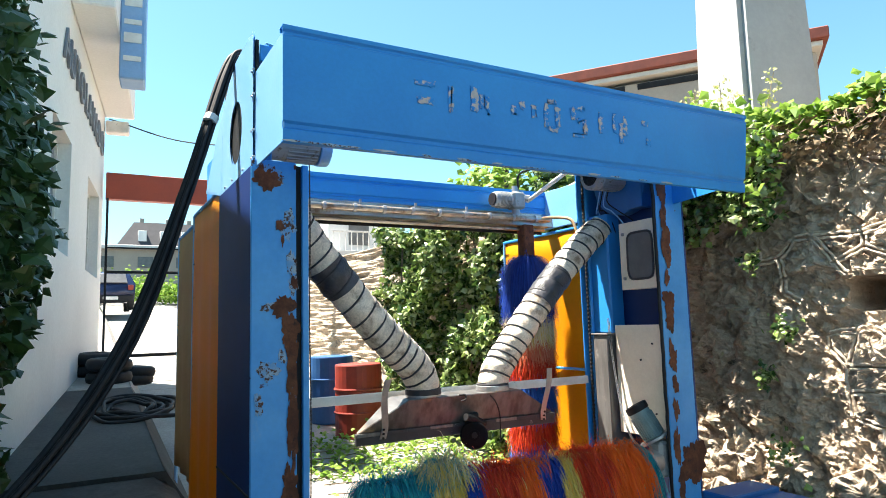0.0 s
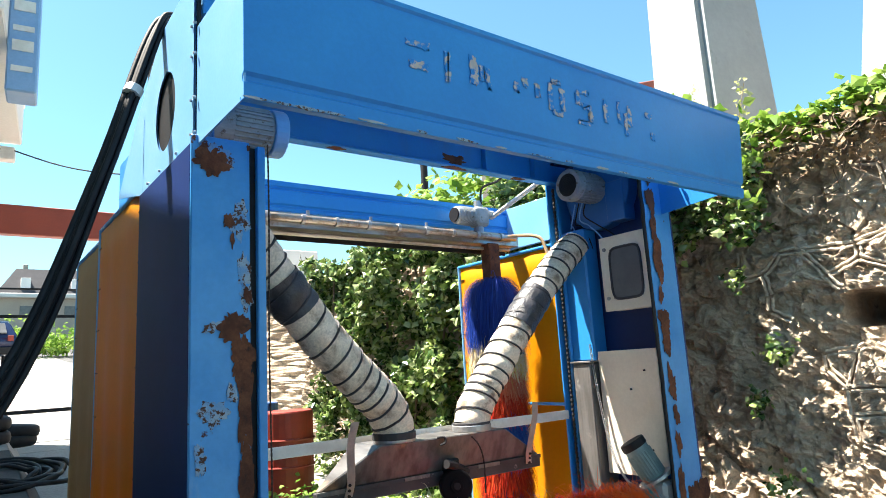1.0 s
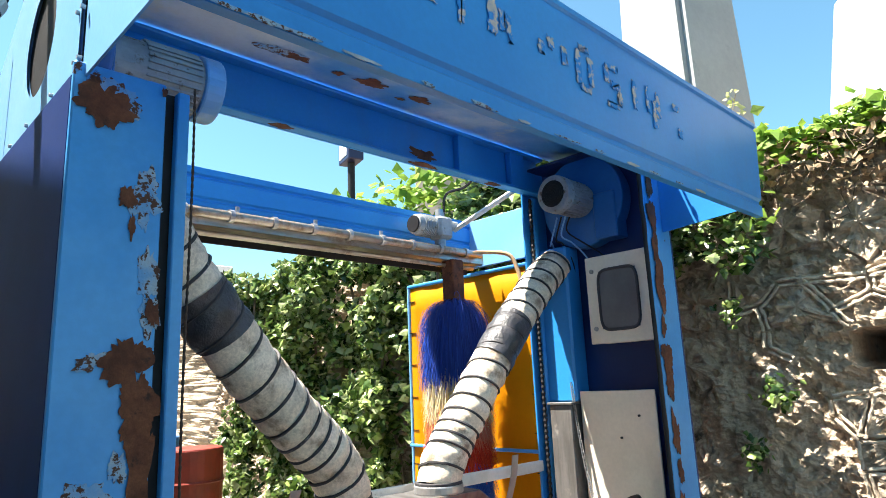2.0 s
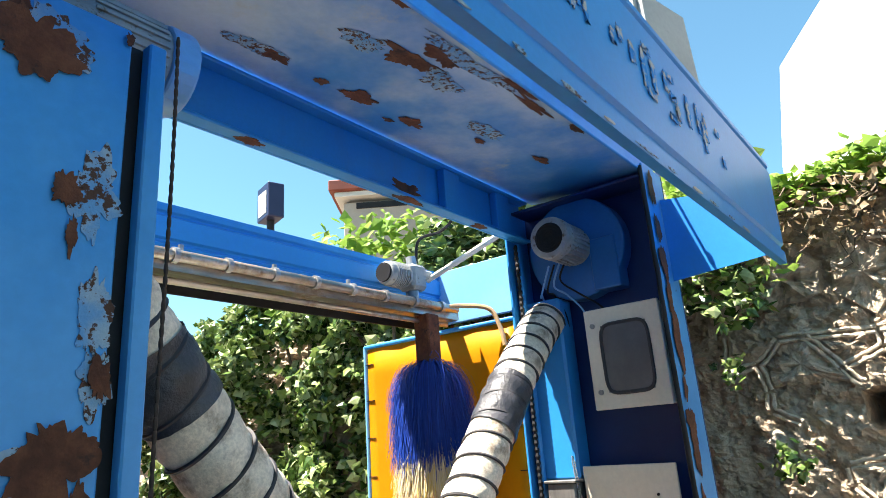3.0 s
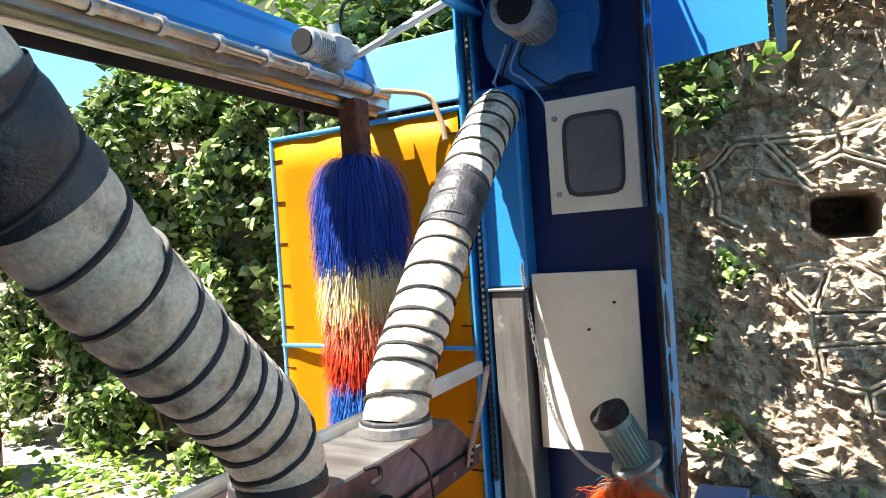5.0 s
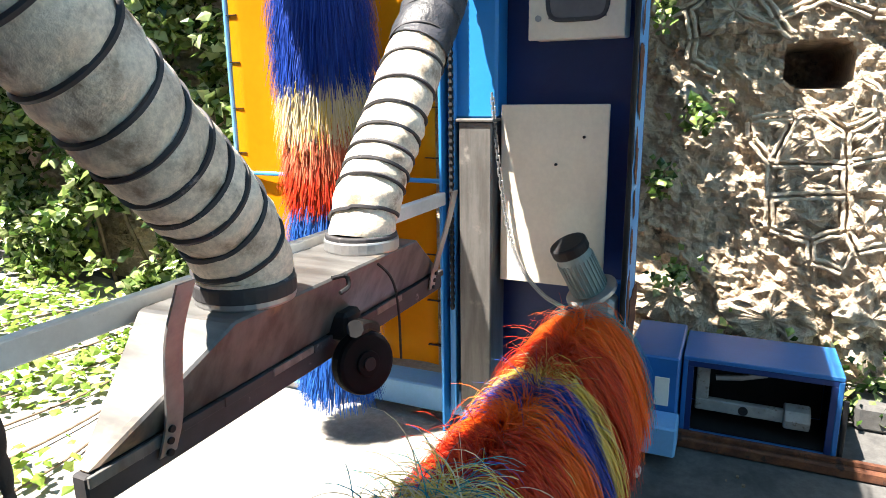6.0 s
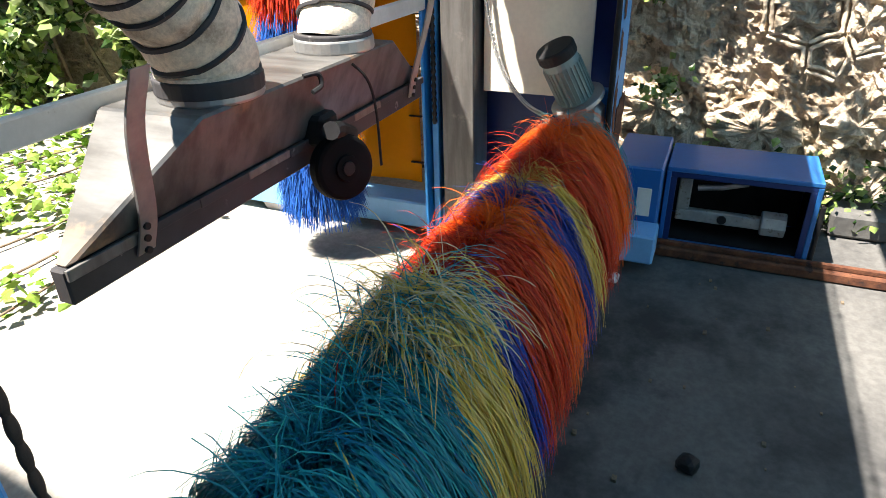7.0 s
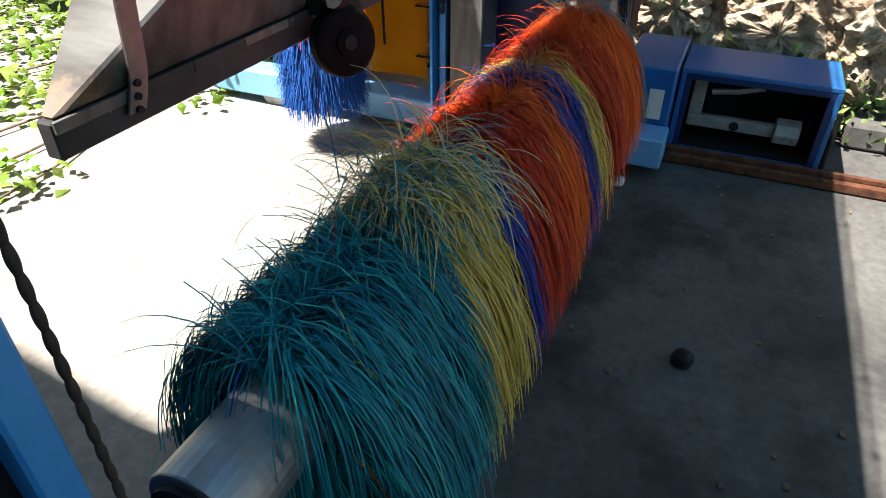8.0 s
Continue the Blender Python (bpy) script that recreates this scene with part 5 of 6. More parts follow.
for x0, s in ((1.535, 1), (2.685, -1)):
    bm = B()
    pts = curve_points([(x0, 3.530, 0.885), (x0 + s * 0.008, 3.512, 0.96), (x0 - s * 0.012, 3.47, 1.12), (x0 + s * 0.0, 3.44, 1.225)], 6)
    rows = [[bm.verts.new(c + Vector((o, y, 0))) for o, y in ((-0.02, 0), (0.02, 0), (0.02, 0.005), (-0.02, 0.005))] for c in pts]
    for p, q in zip(rows, rows[1:]):
        for k in range(4):
            bm.faces.new((p[k], p[(k + 1) % 4], q[(k + 1) % 4], q[k]))
    bm.faces.new(rows[0][::-1]), bm.faces.new(rows[-1])
    bmesh.ops.recalc_face_normals(bm, faces=bm.faces)
    strap = part("strap", bm, GALV, noz, "bent steel strap")
    for z in (0.89, 0.915, 0.94):
        y = 3.527 - 0.25 * max(0.0, z - 0.90)
        part("bolt", cyl(B(), (x0, y - 0.006, z), (x0, y + 0.006, z), 0.007, seg=8), BLACK, strap)
WC = Vector((2.10, 3.455, 0.858))
WD = Vector((-0.42, -0.90, 0.12)).normalized()
bm = B()
cyl(bm, WC - WD * 0.024, WC + WD * 0.024, 0.084, seg=36, bevel=0.012)
wh = part("guide_wheel", bm, RUBBER_MATT, noz, "black rubber guide wheel")
part("hub", cyl(B(), WC + WD * 0.0245, WC + WD * 0.031, 0.034, seg=24, bevel=0.003), RUBBER_MATT, wh)
part("hub_cap", cyl(B(), WC + WD * 0.0315, WC + WD * 0.036, 0.018, seg=16, bevel=0.002), BLACK, wh)
part("axle", cyl(B(), WC - WD * 0.11, WC - WD * 0.025, 0.016, seg=12), BLACK, noz)
part("wheel_bracket", box(B(), 2.085, 2.165, 3.49, 3.575, 0.905, 0.985, 0.01), BLACK, noz)
part("wheel_arm", sweep(B(), [(2.03, 3.43, 0.975), (2.10, 3.455, 0.955), (2.19, 3.475, 0.915)], 0.022, 10), BLACK, noz)
part("trigger_wire", sweep(B(), curve_points([(2.24, 3.50, 1.095), (2.27, 3.46, 1.04), (2.29, 3.45, 0.95), (2.28, 3.44, 0.80)], 6), 0.004, 5), BLACK, noz)


def duct_hose(name, pts, r, tape, label):
    h = thing(name, pts[-1], label, "hose", "dryer hoses")
    fine, line, run = curve_points(pts, 40), [], 0.0
    for p, q in zip(fine, fine[1:]):
        if run <= 0.0:
            line.append(p)
            run += 0.011
        run -= (q - p).length
    line.append(fine[-1])
    n = len(line)
    length = sum((line[i + 1] - line[i]).length for i in range(n - 1))
    pitch = 0.088
    turns = length / pitch
    seg = 28

    def rad(i, a):
        ph = (i / (n - 1) * turns - a / (2 * math.pi)) % 1.0
        puff = 0.007 * math.sin(math.pi * ph)
        p = line[i]
        return r + puff + 0.006 * noise.noise(Vector((p.x * 16, p.z * 16, a * 1.5))) + 0.004 * noise.noise(Vector((p.x * 45, p.z * 45, a * 5)))
    t0, t1 = int(tape[0] * n), int(tape[1] * n)

    def section(i0, i1, extra):
        bm = B()
        rings, side = [], None
        for i in range(n):
            d = (line[min(i + 1, n - 1)] - line[max(i - 1, 0)]).normalized()
            side = d.orthogonal().normalized() if side is None else (side - d * side.dot(d)).normalized()
            up = d.cross(side)
            if i0 <= i <= i1:
                rings.append([bm.verts.new(line[i] + (side * math.cos(2 * math.pi * k / seg) + up * math.sin(2 * math.pi * k / seg)) * (rad(i, 2 * math.pi * k / seg) + extra)) for k in range(seg)])
        for i in range(len(rings) - 1):
            for k in range(seg):
                bm.faces.new((rings[i][k], rings[i][(k + 1) % seg], rings[i + 1][(k + 1) % seg], rings[i + 1][k]))
        return bm
    part("canvas", section(0, n - 1, 0.0), CANVAS, h, "dirty white canvas", smooth=True)
    part("tape", section(t0, t1, 0.006), TAPE, h, "wrapped black tape", smooth=True)
    bm, side, helix = B(), None, []
    for i in range(n):
        d = (line[min(i + 1, n - 1)] - line[max(i - 1, 0)]).normalized()
        side = d.orthogonal().normalized() if side is None else (side - d * side.dot(d)).normalized()
        up = d.cross(side)
        if i < n - 1:
            for k in range(8):
                f = i + k / 8
                a = 2 * math.pi * f / (n - 1) * turns
                c = line[i].lerp(line[i + 1], k / 8)
                helix.append(c + (side * math.cos(a) + up * math.sin(a)) * (r + 0.0035))
    sweep(bm, helix, 0.0062, 5)
    part("wire_spiral", bm, RUBBER_DUSTY, h, "dark wire spiral")
    part("end_clamp", cyl(B(), line[-1] + Vector((0, 0, -0.012)), line[-1] + Vector((0, 0, 0.022)), r + 0.012, seg=28, bevel=0.004), RUBBER_DUSTY, h)
    return h


duct_hose("duct_hose", [(0.93, 3.44, 2.20), (1.16, 3.48, 1.90), (1.51, 3.53, 1.52), (1.745, 3.56, 1.30), (1.815, 3.572, 1.19), (1.822, 3.572, 1.125)], 0.098, (0.28, 0.385), "dirty white spiral duct hose with a black taped band")
duct_hose("duct_hose", [(3.36, 3.62, 2.20), (3.20, 3.61, 2.10), (2.87, 3.60, 1.80), (2.52, 3.585, 1.42), (2.365, 3.585, 1.22), (2.33, 3.585, 1.125)], 0.092, (0.35, 0.51), "dirty white spiral duct hose with a black taped band")

# ---- chains, cables ----
hc = thing("hanging_chain", (0.913, 2.905, 0.02), "thin rusty drive chain hanging beside the column", "chain")
bm = B()
sweep(bm, [(0, 0, -0.0105 + 0.0021 * i) for i in range(11)], lambda i, a: 0.0020 + 0.0023 * math.sin(math.pi * i / 10) * (0.75 + 0.25 * math.cos(2 * a)), 6)
link = part("link", bm, CHAIN, smooth=True)
for i in range(123):
    ob = link if i == 0 else new("link", link.data)
    hang(ob, hc)
    ob.location = (0.913 + 0.002 * math.sin(i * 0.12), 2.905, 2.28 - 0.0184 * i)
lc = thing("link_chain", (3.2, 3.25, 0.7), "dusty steel link chain hanging in a curve", "chain")
pts = curve_points([(3.315, 3.545, 1.53), (3.31, 3.52, 1.3), (3.305, 3.47, 1.0), (3.28, 3.40, 0.83), (3.24, 3.30, 0.735), (3.2, 3.2, 0.70)], 12)
for i in range(len(pts) - 1):
    bm = B()
    p, q = pts[i], pts[i + 1]
    d = (q - p).normalized()
    s = d.cross(Vector((1, 0, 0) if i % 2 else (0, 1, 0))).normalized() * 0.007
    ring = [p - d * 0.004 + s, q + d * 0.004 + s, q + d * 0.006, q + d * 0.004 - s, p - d * 0.004 - s, p - d * 0.006, p - d * 0.004 + s]
    sweep(bm, ring, 0.0028, 5, caps=False)
    part("link", bm, GALV, lc)
cb = thing("cable_bundle", (0.0, 3.0, 0.3), "bundle of black hoses and cables draped from the gantry roof", "cable")
for k, (dx, dy, r) in enumerate(((0, 0, 0.016), (0.020, 0.012, 0.013), (-0.018, 0.01, 0.014), (0.003, -0.018, 0.012), (0.026, -0.01, 0.009))):
    s = 1.0 + 0.1 * k
    pts = [(0.80, 3.50 + dy, 2.93), (0.70 + dx * 0.3, 3.47 + dy, 2.99 + 0.01 * k), (0.62 + dx, 3.43 + dy, 2.86), (0.43 + dx, 3.30 + dy, 2.22), (0.17 + dx * s, 3.06 + dy, 1.50), (-0.18 + dx * s, 2.85 + dy, 0.98), (-0.62 + dx, 2.65 + dy, 0.62)]
    part("hose", sweep(B(), curve_points(pts, 8), r, 8), BLACK, cb, smooth=True)
part("tie", sweep(B(), [(0.555, 3.385, 2.62), (0.54, 3.375, 2.585)], 0.036, 12), WHITE_METAL, cb, "white tape tie")

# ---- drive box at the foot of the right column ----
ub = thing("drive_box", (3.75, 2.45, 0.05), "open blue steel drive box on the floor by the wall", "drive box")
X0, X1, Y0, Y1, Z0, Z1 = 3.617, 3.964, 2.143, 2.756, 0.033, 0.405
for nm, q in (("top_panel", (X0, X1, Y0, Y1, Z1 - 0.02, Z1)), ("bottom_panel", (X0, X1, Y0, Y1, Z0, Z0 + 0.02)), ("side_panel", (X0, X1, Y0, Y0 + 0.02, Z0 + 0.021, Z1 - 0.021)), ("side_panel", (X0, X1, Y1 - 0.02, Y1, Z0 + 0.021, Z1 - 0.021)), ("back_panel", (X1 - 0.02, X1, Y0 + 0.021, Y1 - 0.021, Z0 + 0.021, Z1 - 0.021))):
    # panels coloured with the shaded copy of the blue
    part(nm, box(B(), *q, 0.003), BLUE_HALF_SHADE, ub)
# black sheets added to stand for the shade inside the open box
for nm, q in (("back_shade", (X1 - 0.026, X1 - 0.022, Y0 + 0.03, Y1 - 0.03, Z0 + 0.03, Z1 - 0.03)), ("floor_shade", (X0 + 0.02, X1 - 0.03, Y0 + 0.025, Y1 - 0.025, Z0 + 0.023, Z0 + 0.028)), ("side_shade", (X0 + 0.02, X1 - 0.03, Y1 - 0.027, Y1 - 0.023, Z0 + 0.03, Z1 - 0.03)), ("side_shade", (X0 + 0.02, X1 - 0.03, Y0 + 0.023, Y0 + 0.027, Z0 + 0.03, Z1 - 0.03)), ("top_shade", (X0 + 0.02, X1 - 0.03, Y0 + 0.03, Y1 - 0.03, Z1 - 0.028, Z1 - 0.023))):
    part(nm, box(B(), *q, 0.0), BLACK, ub, "black sheet added as the shade inside the box")
bm = B()
for q in ((Y0 + 0.02, Y1 - 0.02, Z1 - 0.045, Z1 - 0.02), (Y0 + 0.02, Y0 + 0.045, Z0 + 0.02, Z1 - 0.045), (Y1 - 0.045, Y1 - 0.02, Z0 + 0.02, Z1 - 0.045)):
    box(bm, X0 + 0.002, X0 + 0.012, *q, 0.002)
part("rim", bm, BLUE_SHADE, ub)
bm = B()
box(bm, 3.70, 3.74, 2.34, 2.70, 0.125, 0.18, 0.005), box(bm, 3.70, 3.74, 2.645, 2.70, 0.181, 0.36, 0.005)
part("bracket", bm, MOTOR_GREY, ub, "dusty grey angle bracket")
part("pivot", cyl(B(), (3.692, 2.50, 0.152), (3.70, 2.50, 0.152), 0.02, seg=12), BLACK, ub)
bm = B()
cyl(bm, (3.72, 2.24, 0.155), (3.72, 2.34, 0.155), 0.058, seg=8, bevel=0.008)
part("valve", bm, MOTOR_GREY, ub, "dusty grey valve block")
part("rod", sweep(B(), [(3.68, 2.62, 0.30), (3.68, 2.52, 0.315), (3.68, 2.42, 0.345)], 0.014, 8), GALV, ub)
part("end_rod", cyl(B(), (3.63, 2.128, 0.05), (3.63, 2.128, 0.30), 0.011, seg=10), BLACK, ub)
part("bottom_flange", box(B(), 3.600, 3.615, 2.13, 2.98, 0.02, 0.033, 0.002), GALV_DARK, ub)
pl = thing("column_plinth", (3.62, 2.86, 0.05), "blue painted steel plinth beside the drive box", "plinth")
part("case", box(B(), 3.50, 3.97, 2.765, 2.985, 0.02, 0.43, 0.008), BLUE_HALF_SHADE, pl)
part("plate", box(B(), 3.494, 3.50, 2.80, 2.86, 0.21, 0.34, 0.002), WHITE, pl, "small cream plate")
bm = B()
box(bm, 3.55, 3.62, -4, 2.93, 0.0, 0.045, 0.006), box(bm, 3.575, 3.595, -4, 2.93, 0.045, 0.07, 0.004)
tagged(part("floor_rail", bm, RUST), "rusty steel guide rail on the floor", "rail", kind="structure")
bm = B()
bmesh.ops.create_icosphere(bm, subdivisions=2, radius=0.03, matrix=Matrix.Translation((2.27, 2.52, 0.022)))
for v in bm.verts:
    v.co += (v.co - Vector((2.27, 2.52, 0.022))) * 0.35 * noise.noise(v.co * 40)
    v.co.z = max(v.co.z, 0.001)
tagged(part("black_lump", bm, BLACK), "small black lump on the concrete", "debris")
bm = B()
box(bm, 3.22, 3.29, 2.87, 2.93, 0.002, 0.03, 0.01)
tagged(part("paper_scrap", bm, WHITE_METAL), "white crumpled scrap on the floor", "debris")
rngd = random.Random(8)
bm = B()
for _ in range(150):
    x, y, s = rngd.uniform(0.9, 3.4), rngd.uniform(1.9, 4.8), rngd.uniform(0.003, 0.011)
    box(bm, x - s, x + s, y - s * 0.7, y + s * 0.7, ground_height(x, y) - 0.001, ground_height(x, y) + s, 0.0)
tagged(part("floor_grit", bm, SOIL), "crumbs of dirt scattered on the concrete", "grit", kind="stuff")

# barrels behind the bay
def barrel(name, x, y, mat, label):
    z = ground_height(x, y)
    t = thing(name, (x, y, z), label, "barrel", "barrels")
    bm = B()
    cyl(bm, (x, y, z), (x, y, z + 0.88), 0.29, seg=28, bevel=0.02)
    part("drum", bm, mat, t)
    for h in (0.3, 0.58):
        part("hoop", sweep(B(), [(x + 0.293 * math.cos(a), y + 0.293 * math.sin(a), z + h) for a in [2 * math.pi * i / 28 for i in range(29)]], 0.014, 6, caps=False), mat, t)


barrel("barrel", 3.0, 8.6, BARREL_BLUE, "blue plastic barrel half hidden by leaves")
barrel("barrel", 3.05, 7.75, BARREL_RED, "red barrel half hidden by leaves")

# ---- plants ----
rngp = random.Random(21)
hedge = thing("hedge", (3.9, 6.5, 0.0), "dense green climbing hedge over the stone wall", "hedge")
spots = []
while len(spots) < 24000:
    y, z = rngp.uniform(4.5, 8.6), rngp.uniform(0.15, 3.1)
    p = Vector((0, y * 1.5, z * 1.5))
    th = 0.45 + 0.45 * noise.noise(p) + 0.18 * noise.noise(p * 3)
    limit = 2.75 + 0.4 * noise.noise(Vector((y * 1.4, 5, 0)))
    if z > limit or th < 0.12 or noise.noise(p * 1.8 + Vector((9, 0, 0))) < (-0.15 if z > 1.3 else -0.02):
        continue
    u = rngp.random() ** 0.35
    spots.append(((4.25 - th * u, y, z + ground_height(3.9, y) * 0.6), Vector((-0.6, -0.1, 0.7)) if rngp.random() < 0.6 else None))
foliage("leaves", spots, 0.084, LEAF, hedge, 1, 0.15)
bm = B()
for i in range(12):
    y = rngp.uniform(4.6, 8.4)
    pts = [(4.2, y, 0.0), (4.05 + rngp.uniform(-.1, .1), y + rngp.uniform(-.2, .2), 0.9), (4.0 + rngp.uniform(-.2, .15), y + rngp.uniform(-.4, .4), 1.8), (3.95 + rngp.uniform(-.2, .2), y + rngp.uniform(-.5, .5), 2.6)]
    sweep(bm, curve_points(pts, 4), 0.014, 5)
part("stem_tangle", bm, BARK, hedge)

creeper = thing("wall_top_creeper", (4.4, 2.4, 2.8), "bright green creeper spilling over the wall top", "creeper")
spots = []
while len(spots) < 4200:
    y = rngp.uniform(-1.0, 4.6)
    h = 0.26 + 0.20 * noise.noise(Vector((y * 2.2, 1, 1)))
    z = 2.76 + rngp.random() * h
    x = 4.62 - 0.32 * rngp.random() ** 0.6 + 0.1 * noise.noise(Vector((y * 3, z * 3, 0)))
    spots.append(((x - 0.0, y, z), Vector((-0.5, -0.2, 0.6))))
foliage("leaves", spots, 0.085, LEAF_BRIGHT, creeper, 2)
spots = []
while len(spots) < 2600:
    y = rngp.uniform(2.75, 4.6)
    z = rngp.uniform(2.05, 2.85)
    drop = 2.15 + 0.35 * noise.noise(Vector((y * 3.0, 0, 4)))
    if z < drop:
        continue
    spots.append(((4.30 - 0.32 * rngp.random() * (0.6 + 0.6 * noise.noise(Vector((y * 4, z * 4, 2)))), y, z), Vector((-0.8, -0.2, 0.3))))
foliage("leaves", spots, 0.065, LEAF, creeper, 3)
spots = []
while len(spots) < 4200:
    y, z = rngp.uniform(3.42, 4.75), rngp.uniform(2.58, 3.12)
    reach = 0.55 + 0.25 * noise.noise(Vector((y * 2.5, z * 2.5, 7)))
    spots.append(((4.45 - (reach + 0.2) * rngp.random() ** 0.7, y + 0.1 * noise.noise(Vector((z * 5, 0, 0))), z), Vector((-0.5, -0.3, 0.6))))
foliage("leaves", spots, 0.085, LEAF, creeper, 31)
spots = [((4.25 - 0.35 * rngp.random(), rngp.uniform(4.9, 6.8), 2.8 + 0.65 * rngp.random() ** 1.6), Vector((-0.5, -0.3, 0.6))) for _ in range(900)]
foliage("leaves", spots, 0.11, LEAF_BRIGHT, creeper, 32)
sprig = thing("creeper_sprig", (3.75, 2.7, 2.6), "sprig of young creeper hanging over the gantry end", "creeper")
spots = [((3.62 + rngp.gauss(0, 0.06), 2.58 + rngp.gauss(0, 0.04), 2.30 + rngp.gauss(0, 0.05)), None) for _ in range(16)]
spots += [((3.55 + rngp.uniform(0, 0.7), 2.78 + rngp.gauss(0, 0.09), 2.66 + rngp.gauss(0, 0.09)), None) for _ in range(70)]
spots += [((3.5 + rngp.uniform(0, 0.85), 2.92 + rngp.gauss(0, 0.10), 2.88 + rngp.gauss(0, 0.09)), Vector((0, -0.3, 0.6))) for _ in range(130)]
foliage("leaves", spots, 0.07, LEAF_BRIGHT, sprig, 30)
part("stem", sweep(B(), curve_points([(4.3, 2.85, 2.85), (3.95, 2.78, 2.80), (3.70, 2.70, 2.62), (3.62, 2.6, 2.32)], 5), 0.005, 5), BARK, sprig)
pale = thing("pale_bush", (4.55, 3.95, 2.82), "pale yellow-green flowering bush at the pylon's foot", "bush")
spots, bm = [], B()
for k in range(60):
    y0, tall = rngp.gauss(3.95, 0.26), rngp.uniform(0.2, 0.62)
    x0, lean, lean2 = 4.52 + rngp.uniform(-0.1, 0.06), rngp.gauss(0, 0.14), rngp.gauss(-0.04, 0.08)
    line = curve_points([(x0, y0, 2.80), (x0 + lean2 * 0.4, y0 + lean * 0.4, 2.80 + tall * 0.5), (x0 + lean2, y0 + lean, 2.80 + tall)], 6)
    sweep(bm, line, 0.0028, 4)
    for p in line[3:]:
        spots += [(p + Vector((rngp.gauss(0, 0.03), rngp.gauss(0, 0.03), rngp.gauss(0, 0.025))), None) for _ in range(7)]
part("stem_tangle", bm, DRY, pale)
foliage("leaves", spots, 0.034, LEAF_PALE, pale, 33, 0.3)
twigs = thing("dry_twigs", (4.25, 2.0, 2.5), "dry hanging twigs and dead grass on the wall top", "twigs")
bm = B()
for _ in range(170):
    y, z = rngp.uniform(0.4, 3.3), rngp.uniform(2.6, 2.95)
    pts = [(4.42, y, z)]
    for k in range(3):
        q = pts[-1]
        pts.append((q[0] - rngp.uniform(0.02, 0.10), q[1] + rngp.uniform(-0.12, 0.12), q[2] - rngp.uniform(-0.03, 0.13)))
    sweep(bm, curve_points(pts, 2), rngp.uniform(0.002, 0.005), 4)
part("twig", bm, BARK, twigs)
spots = [((4.35 - rngp.random() * 0.15, rngp.uniform(0.5, 3.2), rngp.uniform(2.5, 2.85)), None) for _ in range(900)]
foliage("dead_leaves", spots, 0.05, DRY, twigs, 4, 0.2)
for i, (y, z, k, s) in enumerate(((2.78, 1.42, 70, 0.10), (2.95, 1.10, 70, 0.08), (2.86, 0.62, 70, 0.11), (3.0, 1.9, 50, 0.08))):
    tuft = thing("wall_tuft", (4.25, y, z), "small green tuft growing from the wall joints", "plant", "tufts on the stone wall")
    spots = [((4.22 - abs(rngp.gauss(0, 0.05)), y + rngp.gauss(0, s * 0.45), z + rngp.gauss(0, s * 0.5)), Vector((-0.7, 0, 0.3))) for _ in range(k)]
    foliage("leaves", spots, 0.045, LEAF, tuft, 10 + i)
weeds = thing("weeds", (4.1, 2.4, 0.0), "low green weeds along the foot of the wall", "weeds")
spots = [((4.16 + rngp.gauss(0, 0.07), rngp.uniform(1.3, 3.0), abs(rngp.gauss(0.06, 0.13))), None) for _ in range(1400)]
foliage("leaves", spots, 0.05, LEAF, weeds, 15)
weeds2 = thing("ground_creeper", (3.0, 5.6, 0.0), "leafy creeper spreading over the concrete", "creeper")
spots = []
while len(spots) < 1900:
    x, y = rngp.uniform(1.5, 3.9), rngp.uniform(4.9, 7.6)
    if noise.noise(Vector((x * 1.6, y * 1.6, 3))) + (x - 2.6) * 0.5 + (y - 5.6) * 0.25 < 0.0:
        continue
    spots.append(((x, y, ground_height(x, y) + abs(rngp.gauss(0.03, 0.09))), Vector((0, 0, 1))))
foliage("leaves", spots, 0.062, LEAF_BRIGHT, weeds2, 16, 0.4)
for k in range(9):
    x0, y0 = 3.7, 5.2 + 0.25 * k
    pts = [(x0 - 0.35 * i + rngp.uniform(-0.1, 0.1), y0 + 0.12 * math.sin(i + k), ground_height(x0, y0) + 0.03) for i in range(6)]
    part("runner", sweep(B(), curve_points(pts, 4), 0.006, 5), BARK, weeds2)
vine = thing("dark_vine", (-0.5, 4.0, 0.2), "dark leafy vine hanging by the white building", "vine")
spots = []
while len(spots) < 5200:
    y, z = rngp.uniform(2.6, 4.6), rngp.uniform(0.7, 3.5)
    edge = -0.28 + 0.16 * noise.noise(Vector((y * 2, z * 2.2, 0))) + 0.10 * math.sin(z * 2.6 + 2.2)
    if 2.72 < z < 3.0 and rngp.random() < 0.8:
        continue
    spots.append(((edge - 0.45 * rngp.random() ** 1.4, y, z), Vector((0.6, -0.4, 0.3))))
foliage("leaves", spots, 0.085, LEAF_DARK, vine, 17)
bm = B()
for i in range(7):
    y = 2.8 + 0.25 * i
    sweep(bm, curve_points([(-0.62, y, ground_height(-0.6, y)), (-0.55, y + 0.1, 1.2), (-0.5, y - 0.1, 2.4), (-0.5, y, 3.4)], 4), 0.014, 5)
part("stem_tangle", bm, BARK, vine)
bush = thing("far_bush", (4.0, 40, 3.4), "rounded green bushes beyond the lane", "bush")
spots = []
while len(spots) < 2500:
    p = Vector((rngp.gauss(3.5, 2.2), rngp.gauss(40, 0.8), 0))
    spots.append(((p.x, p.y, 3.4 + abs(rngp.gauss(0.3, 0.5)) + 0.6 * noise.noise(p * 0.6)), None))
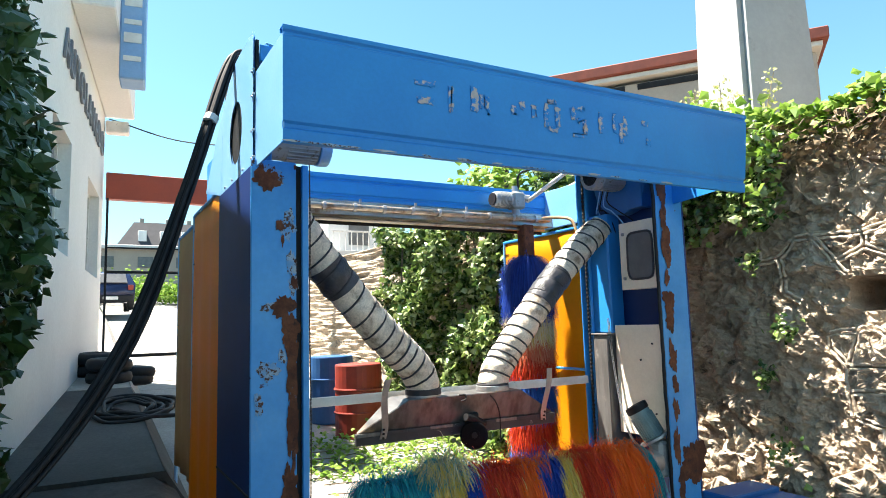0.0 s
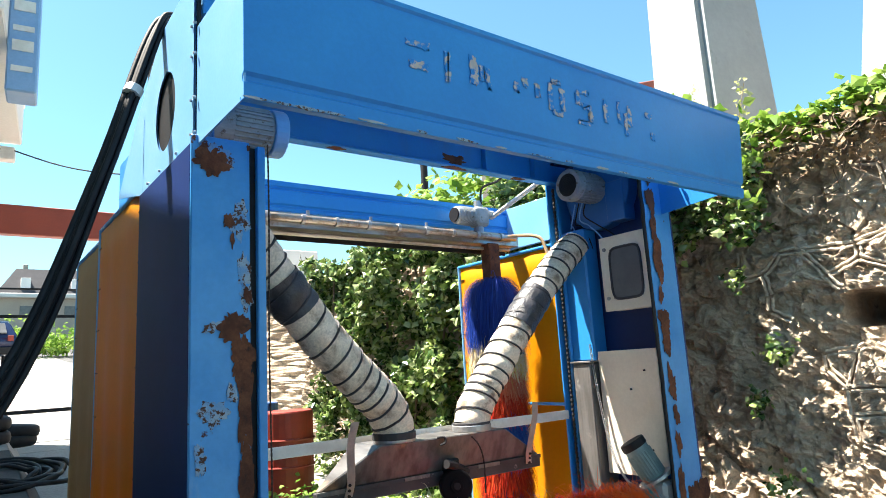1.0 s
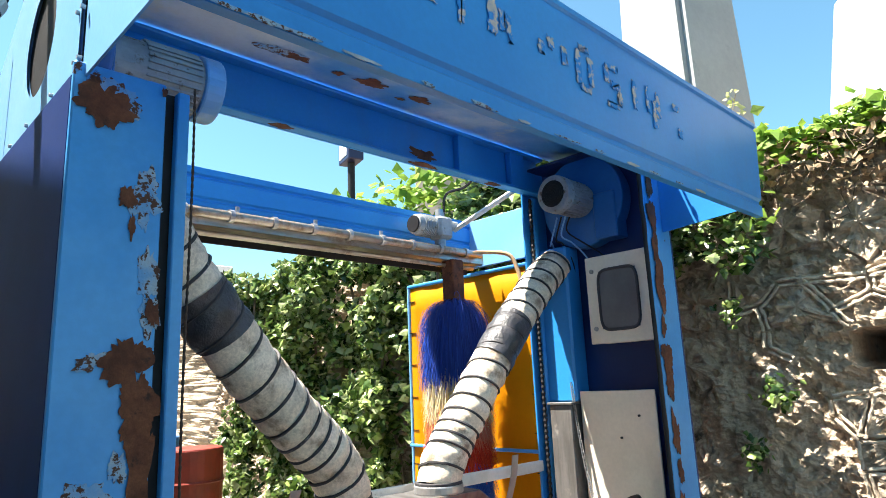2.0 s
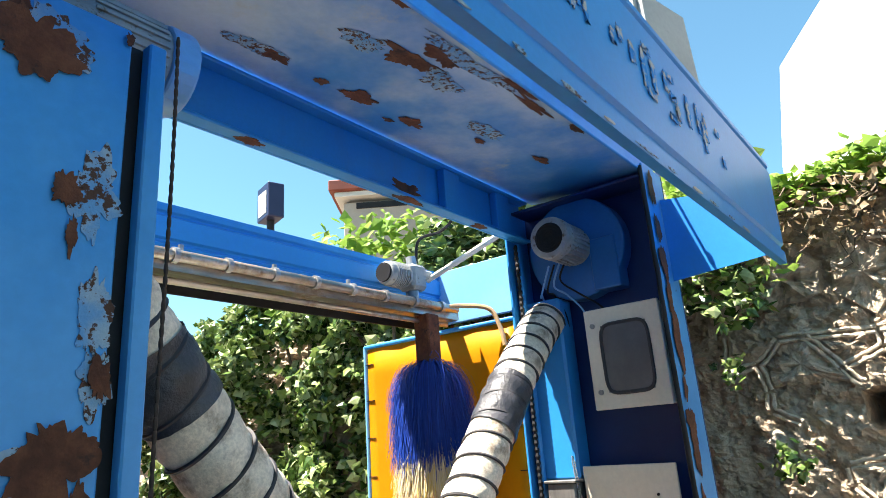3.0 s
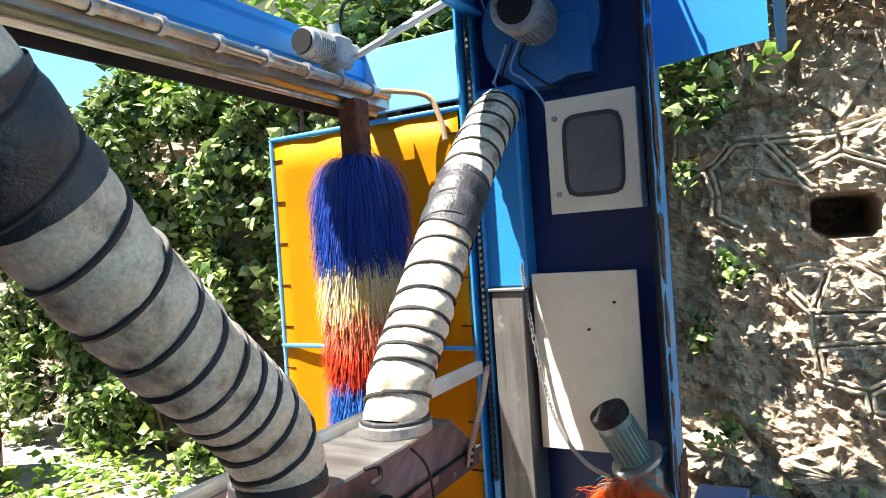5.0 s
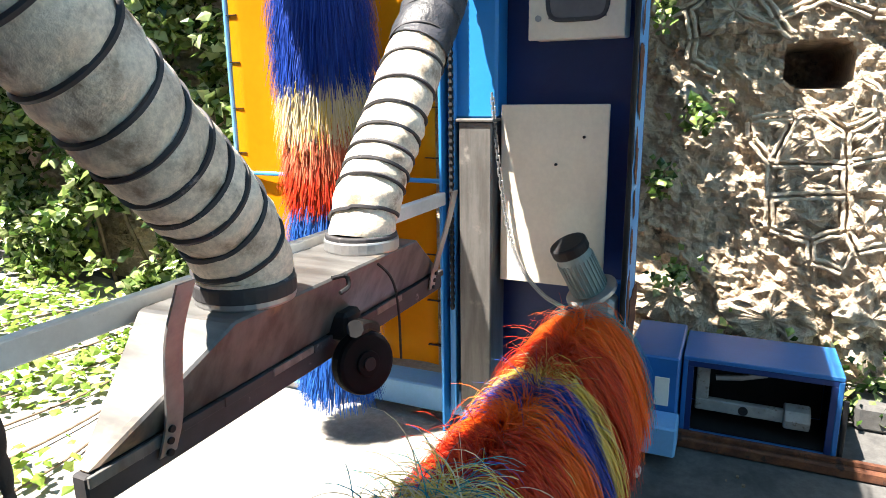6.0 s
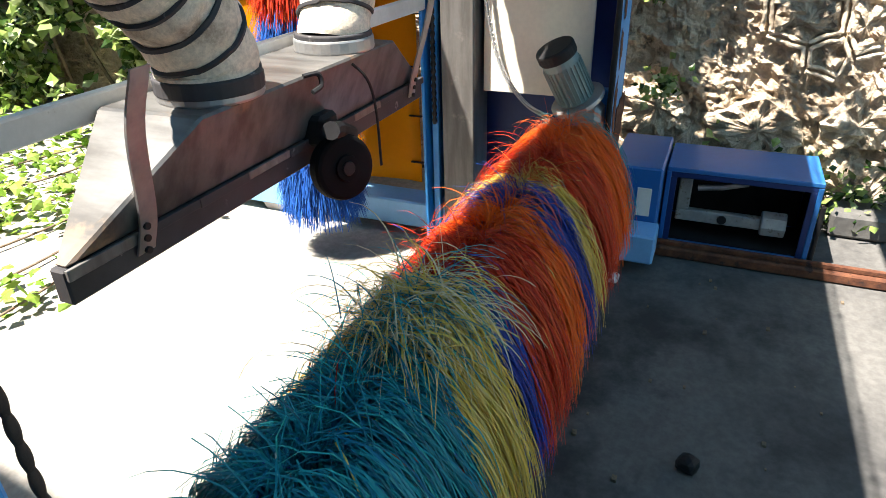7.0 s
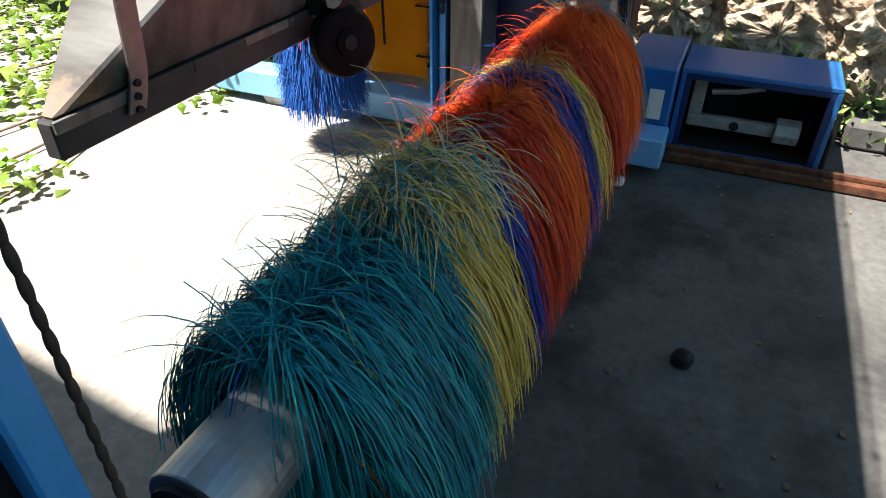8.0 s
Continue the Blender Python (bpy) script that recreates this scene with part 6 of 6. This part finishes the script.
foliage("leaves", spots, 0.22, LEAF_BRIGHT, bush, 18)


# ---- stones and mortar ridges of the wall ----
def clip(poly, a, n):
    """The part of poly on the side of a that n points away from."""
    out = []
    for i, p in enumerate(poly):
        q = poly[(i + 1) % len(poly)]
        dp, dq = (p - a).dot(n), (q - a).dot(n)
        if dp <= 0:
            out.append(p)
        if dp * dq < 0:
            out.append(p + (q - p) * (dp / (dp - dq)))
    return out


rngs = random.Random(5)


def wall_stone(si, cell, inset):
    """One rough stone that bulges between its joints."""
    mid = sum(cell, Vector((0, 0))) / len(cell)
    ring = []
    for i, p in enumerate(cell):
        q = cell[(i + 1) % len(cell)]
        k = max(2, int((q - p).length / 0.026))
        ring += [p.lerp(q, t / k) for t in range(k)]
    verts, faces, lift = [], [], rngs.uniform(-0.008, 0.016)
    for k, (f, o) in enumerate(((inset, -0.03), (inset - 0.07, 0.014), (0.64, 0.022), (0.46, 0.026), (0.28, 0.028))):
        for p in ring:
            c = mid + (p - mid) * f
            w = Vector((si * 3.1, c.x * 17, c.y * 17))
            bump = 0.045 * noise.fractal(w, 0.8, 2.2, 3) + 0.03 * abs(noise.noise(w * 0.6)) if k else 0
            verts.append((WALL_X + 0.05 * c.y - wall_face(c.x, c.y) * 0.5 - o - lift - bump, c.x, c.y))
    m = len(ring)
    for k in range(4):
        faces += [(k * m + i, k * m + (i + 1) % m, (k + 1) * m + (i + 1) % m, (k + 1) * m + i) for i in range(m)]
    verts.append((WALL_X + 0.05 * mid.y - wall_face(mid.x, mid.y) * 0.5 - 0.04 - lift, mid.x, mid.y))
    faces += [(4 * m + i, 4 * m + (i + 1) % m, 5 * m) for i in range(m)]
    raw("stone", verts, [f[::-1] for f in faces], STONE_PIECE, wall_east)


seeds = [Vector((0.1 + 0.43 * i + 0.215 * (j % 2) + rngs.uniform(-0.12, 0.12), 0.16 + 0.27 * j + rngs.uniform(-0.08, 0.08))) for j in range(10) for i in range(9)]
seams = {}
for si, s in enumerate(seeds):
    cell = [s + Vector(v) for v in ((-0.5, -0.5), (0.5, -0.5), (0.5, 0.5), (-0.5, 0.5))]
    for o in seeds:
        if o is not s and (o - s).length < 1.0:
            cell = clip(cell, (o + s) / 2, o - s)
    if len(cell) < 3 or s.x > 3.6 or s.y > 2.62 or (1.78 < s.x < 3.15 and 0.55 < s.y < 2.2):
        continue
    for i, p in enumerate(cell):
        q = cell[(i + 1) % len(cell)]
        key = tuple(sorted(((round(p.x, 2), round(p.y, 2)), (round(q.x, 2), round(q.y, 2)))))
        if (q - p).length > 0.06 and s.x < 1.80 and s.y < 2.4:
            seams[key] = (p, q)
    wall_stone(si, cell, 0.90)
for si, names in enumerate(CELLS):
    wall_stone(200 + si, [Vector(NODES[c]) for c in (names if names not in ("abde", "bcgd", "iaefkj", "oijn") else names[::-1])][::-1], 0.86)
for p, q in list(seams.values()) + [(Vector(NODES[ln[0]]), Vector(NODES[ln[1]])) for ln in LINES]:
    d = (q - p).normalized()
    nrm = Vector((-d.y, d.x))
    length = (q - p).length
    n = max(4, int(length / 0.022))
    bow, shift = rngs.uniform(-0.007, 0.007), rngs.uniform(0, 50)
    for s in (-1, 1):
        if rngs.random() < 0.05:
            continue
        pts = []
        for i in range(n + 1):
            c = p + d * (0.008 + (length - 0.016) * i / n) + nrm * (s * 0.0155 + bow * math.sin(math.pi * i / n) + 0.006 * noise.noise(Vector((shift, i * 0.45, s))))
            pts.append((WALL_X + 0.05 * c.y - wall_face(c.x, c.y) * 0.7 - 0.026 - 0.006 * noise.noise(Vector((shift, i * 0.3, 7))), c.x, c.y))
        bm = sweep(B(), pts, lambda i, a: 0.0098 + 0.0055 * noise.noise(Vector((i * 0.7, a, shift))), 7)
        part("mortar_ridge", bm, MORTAR, wall_east)
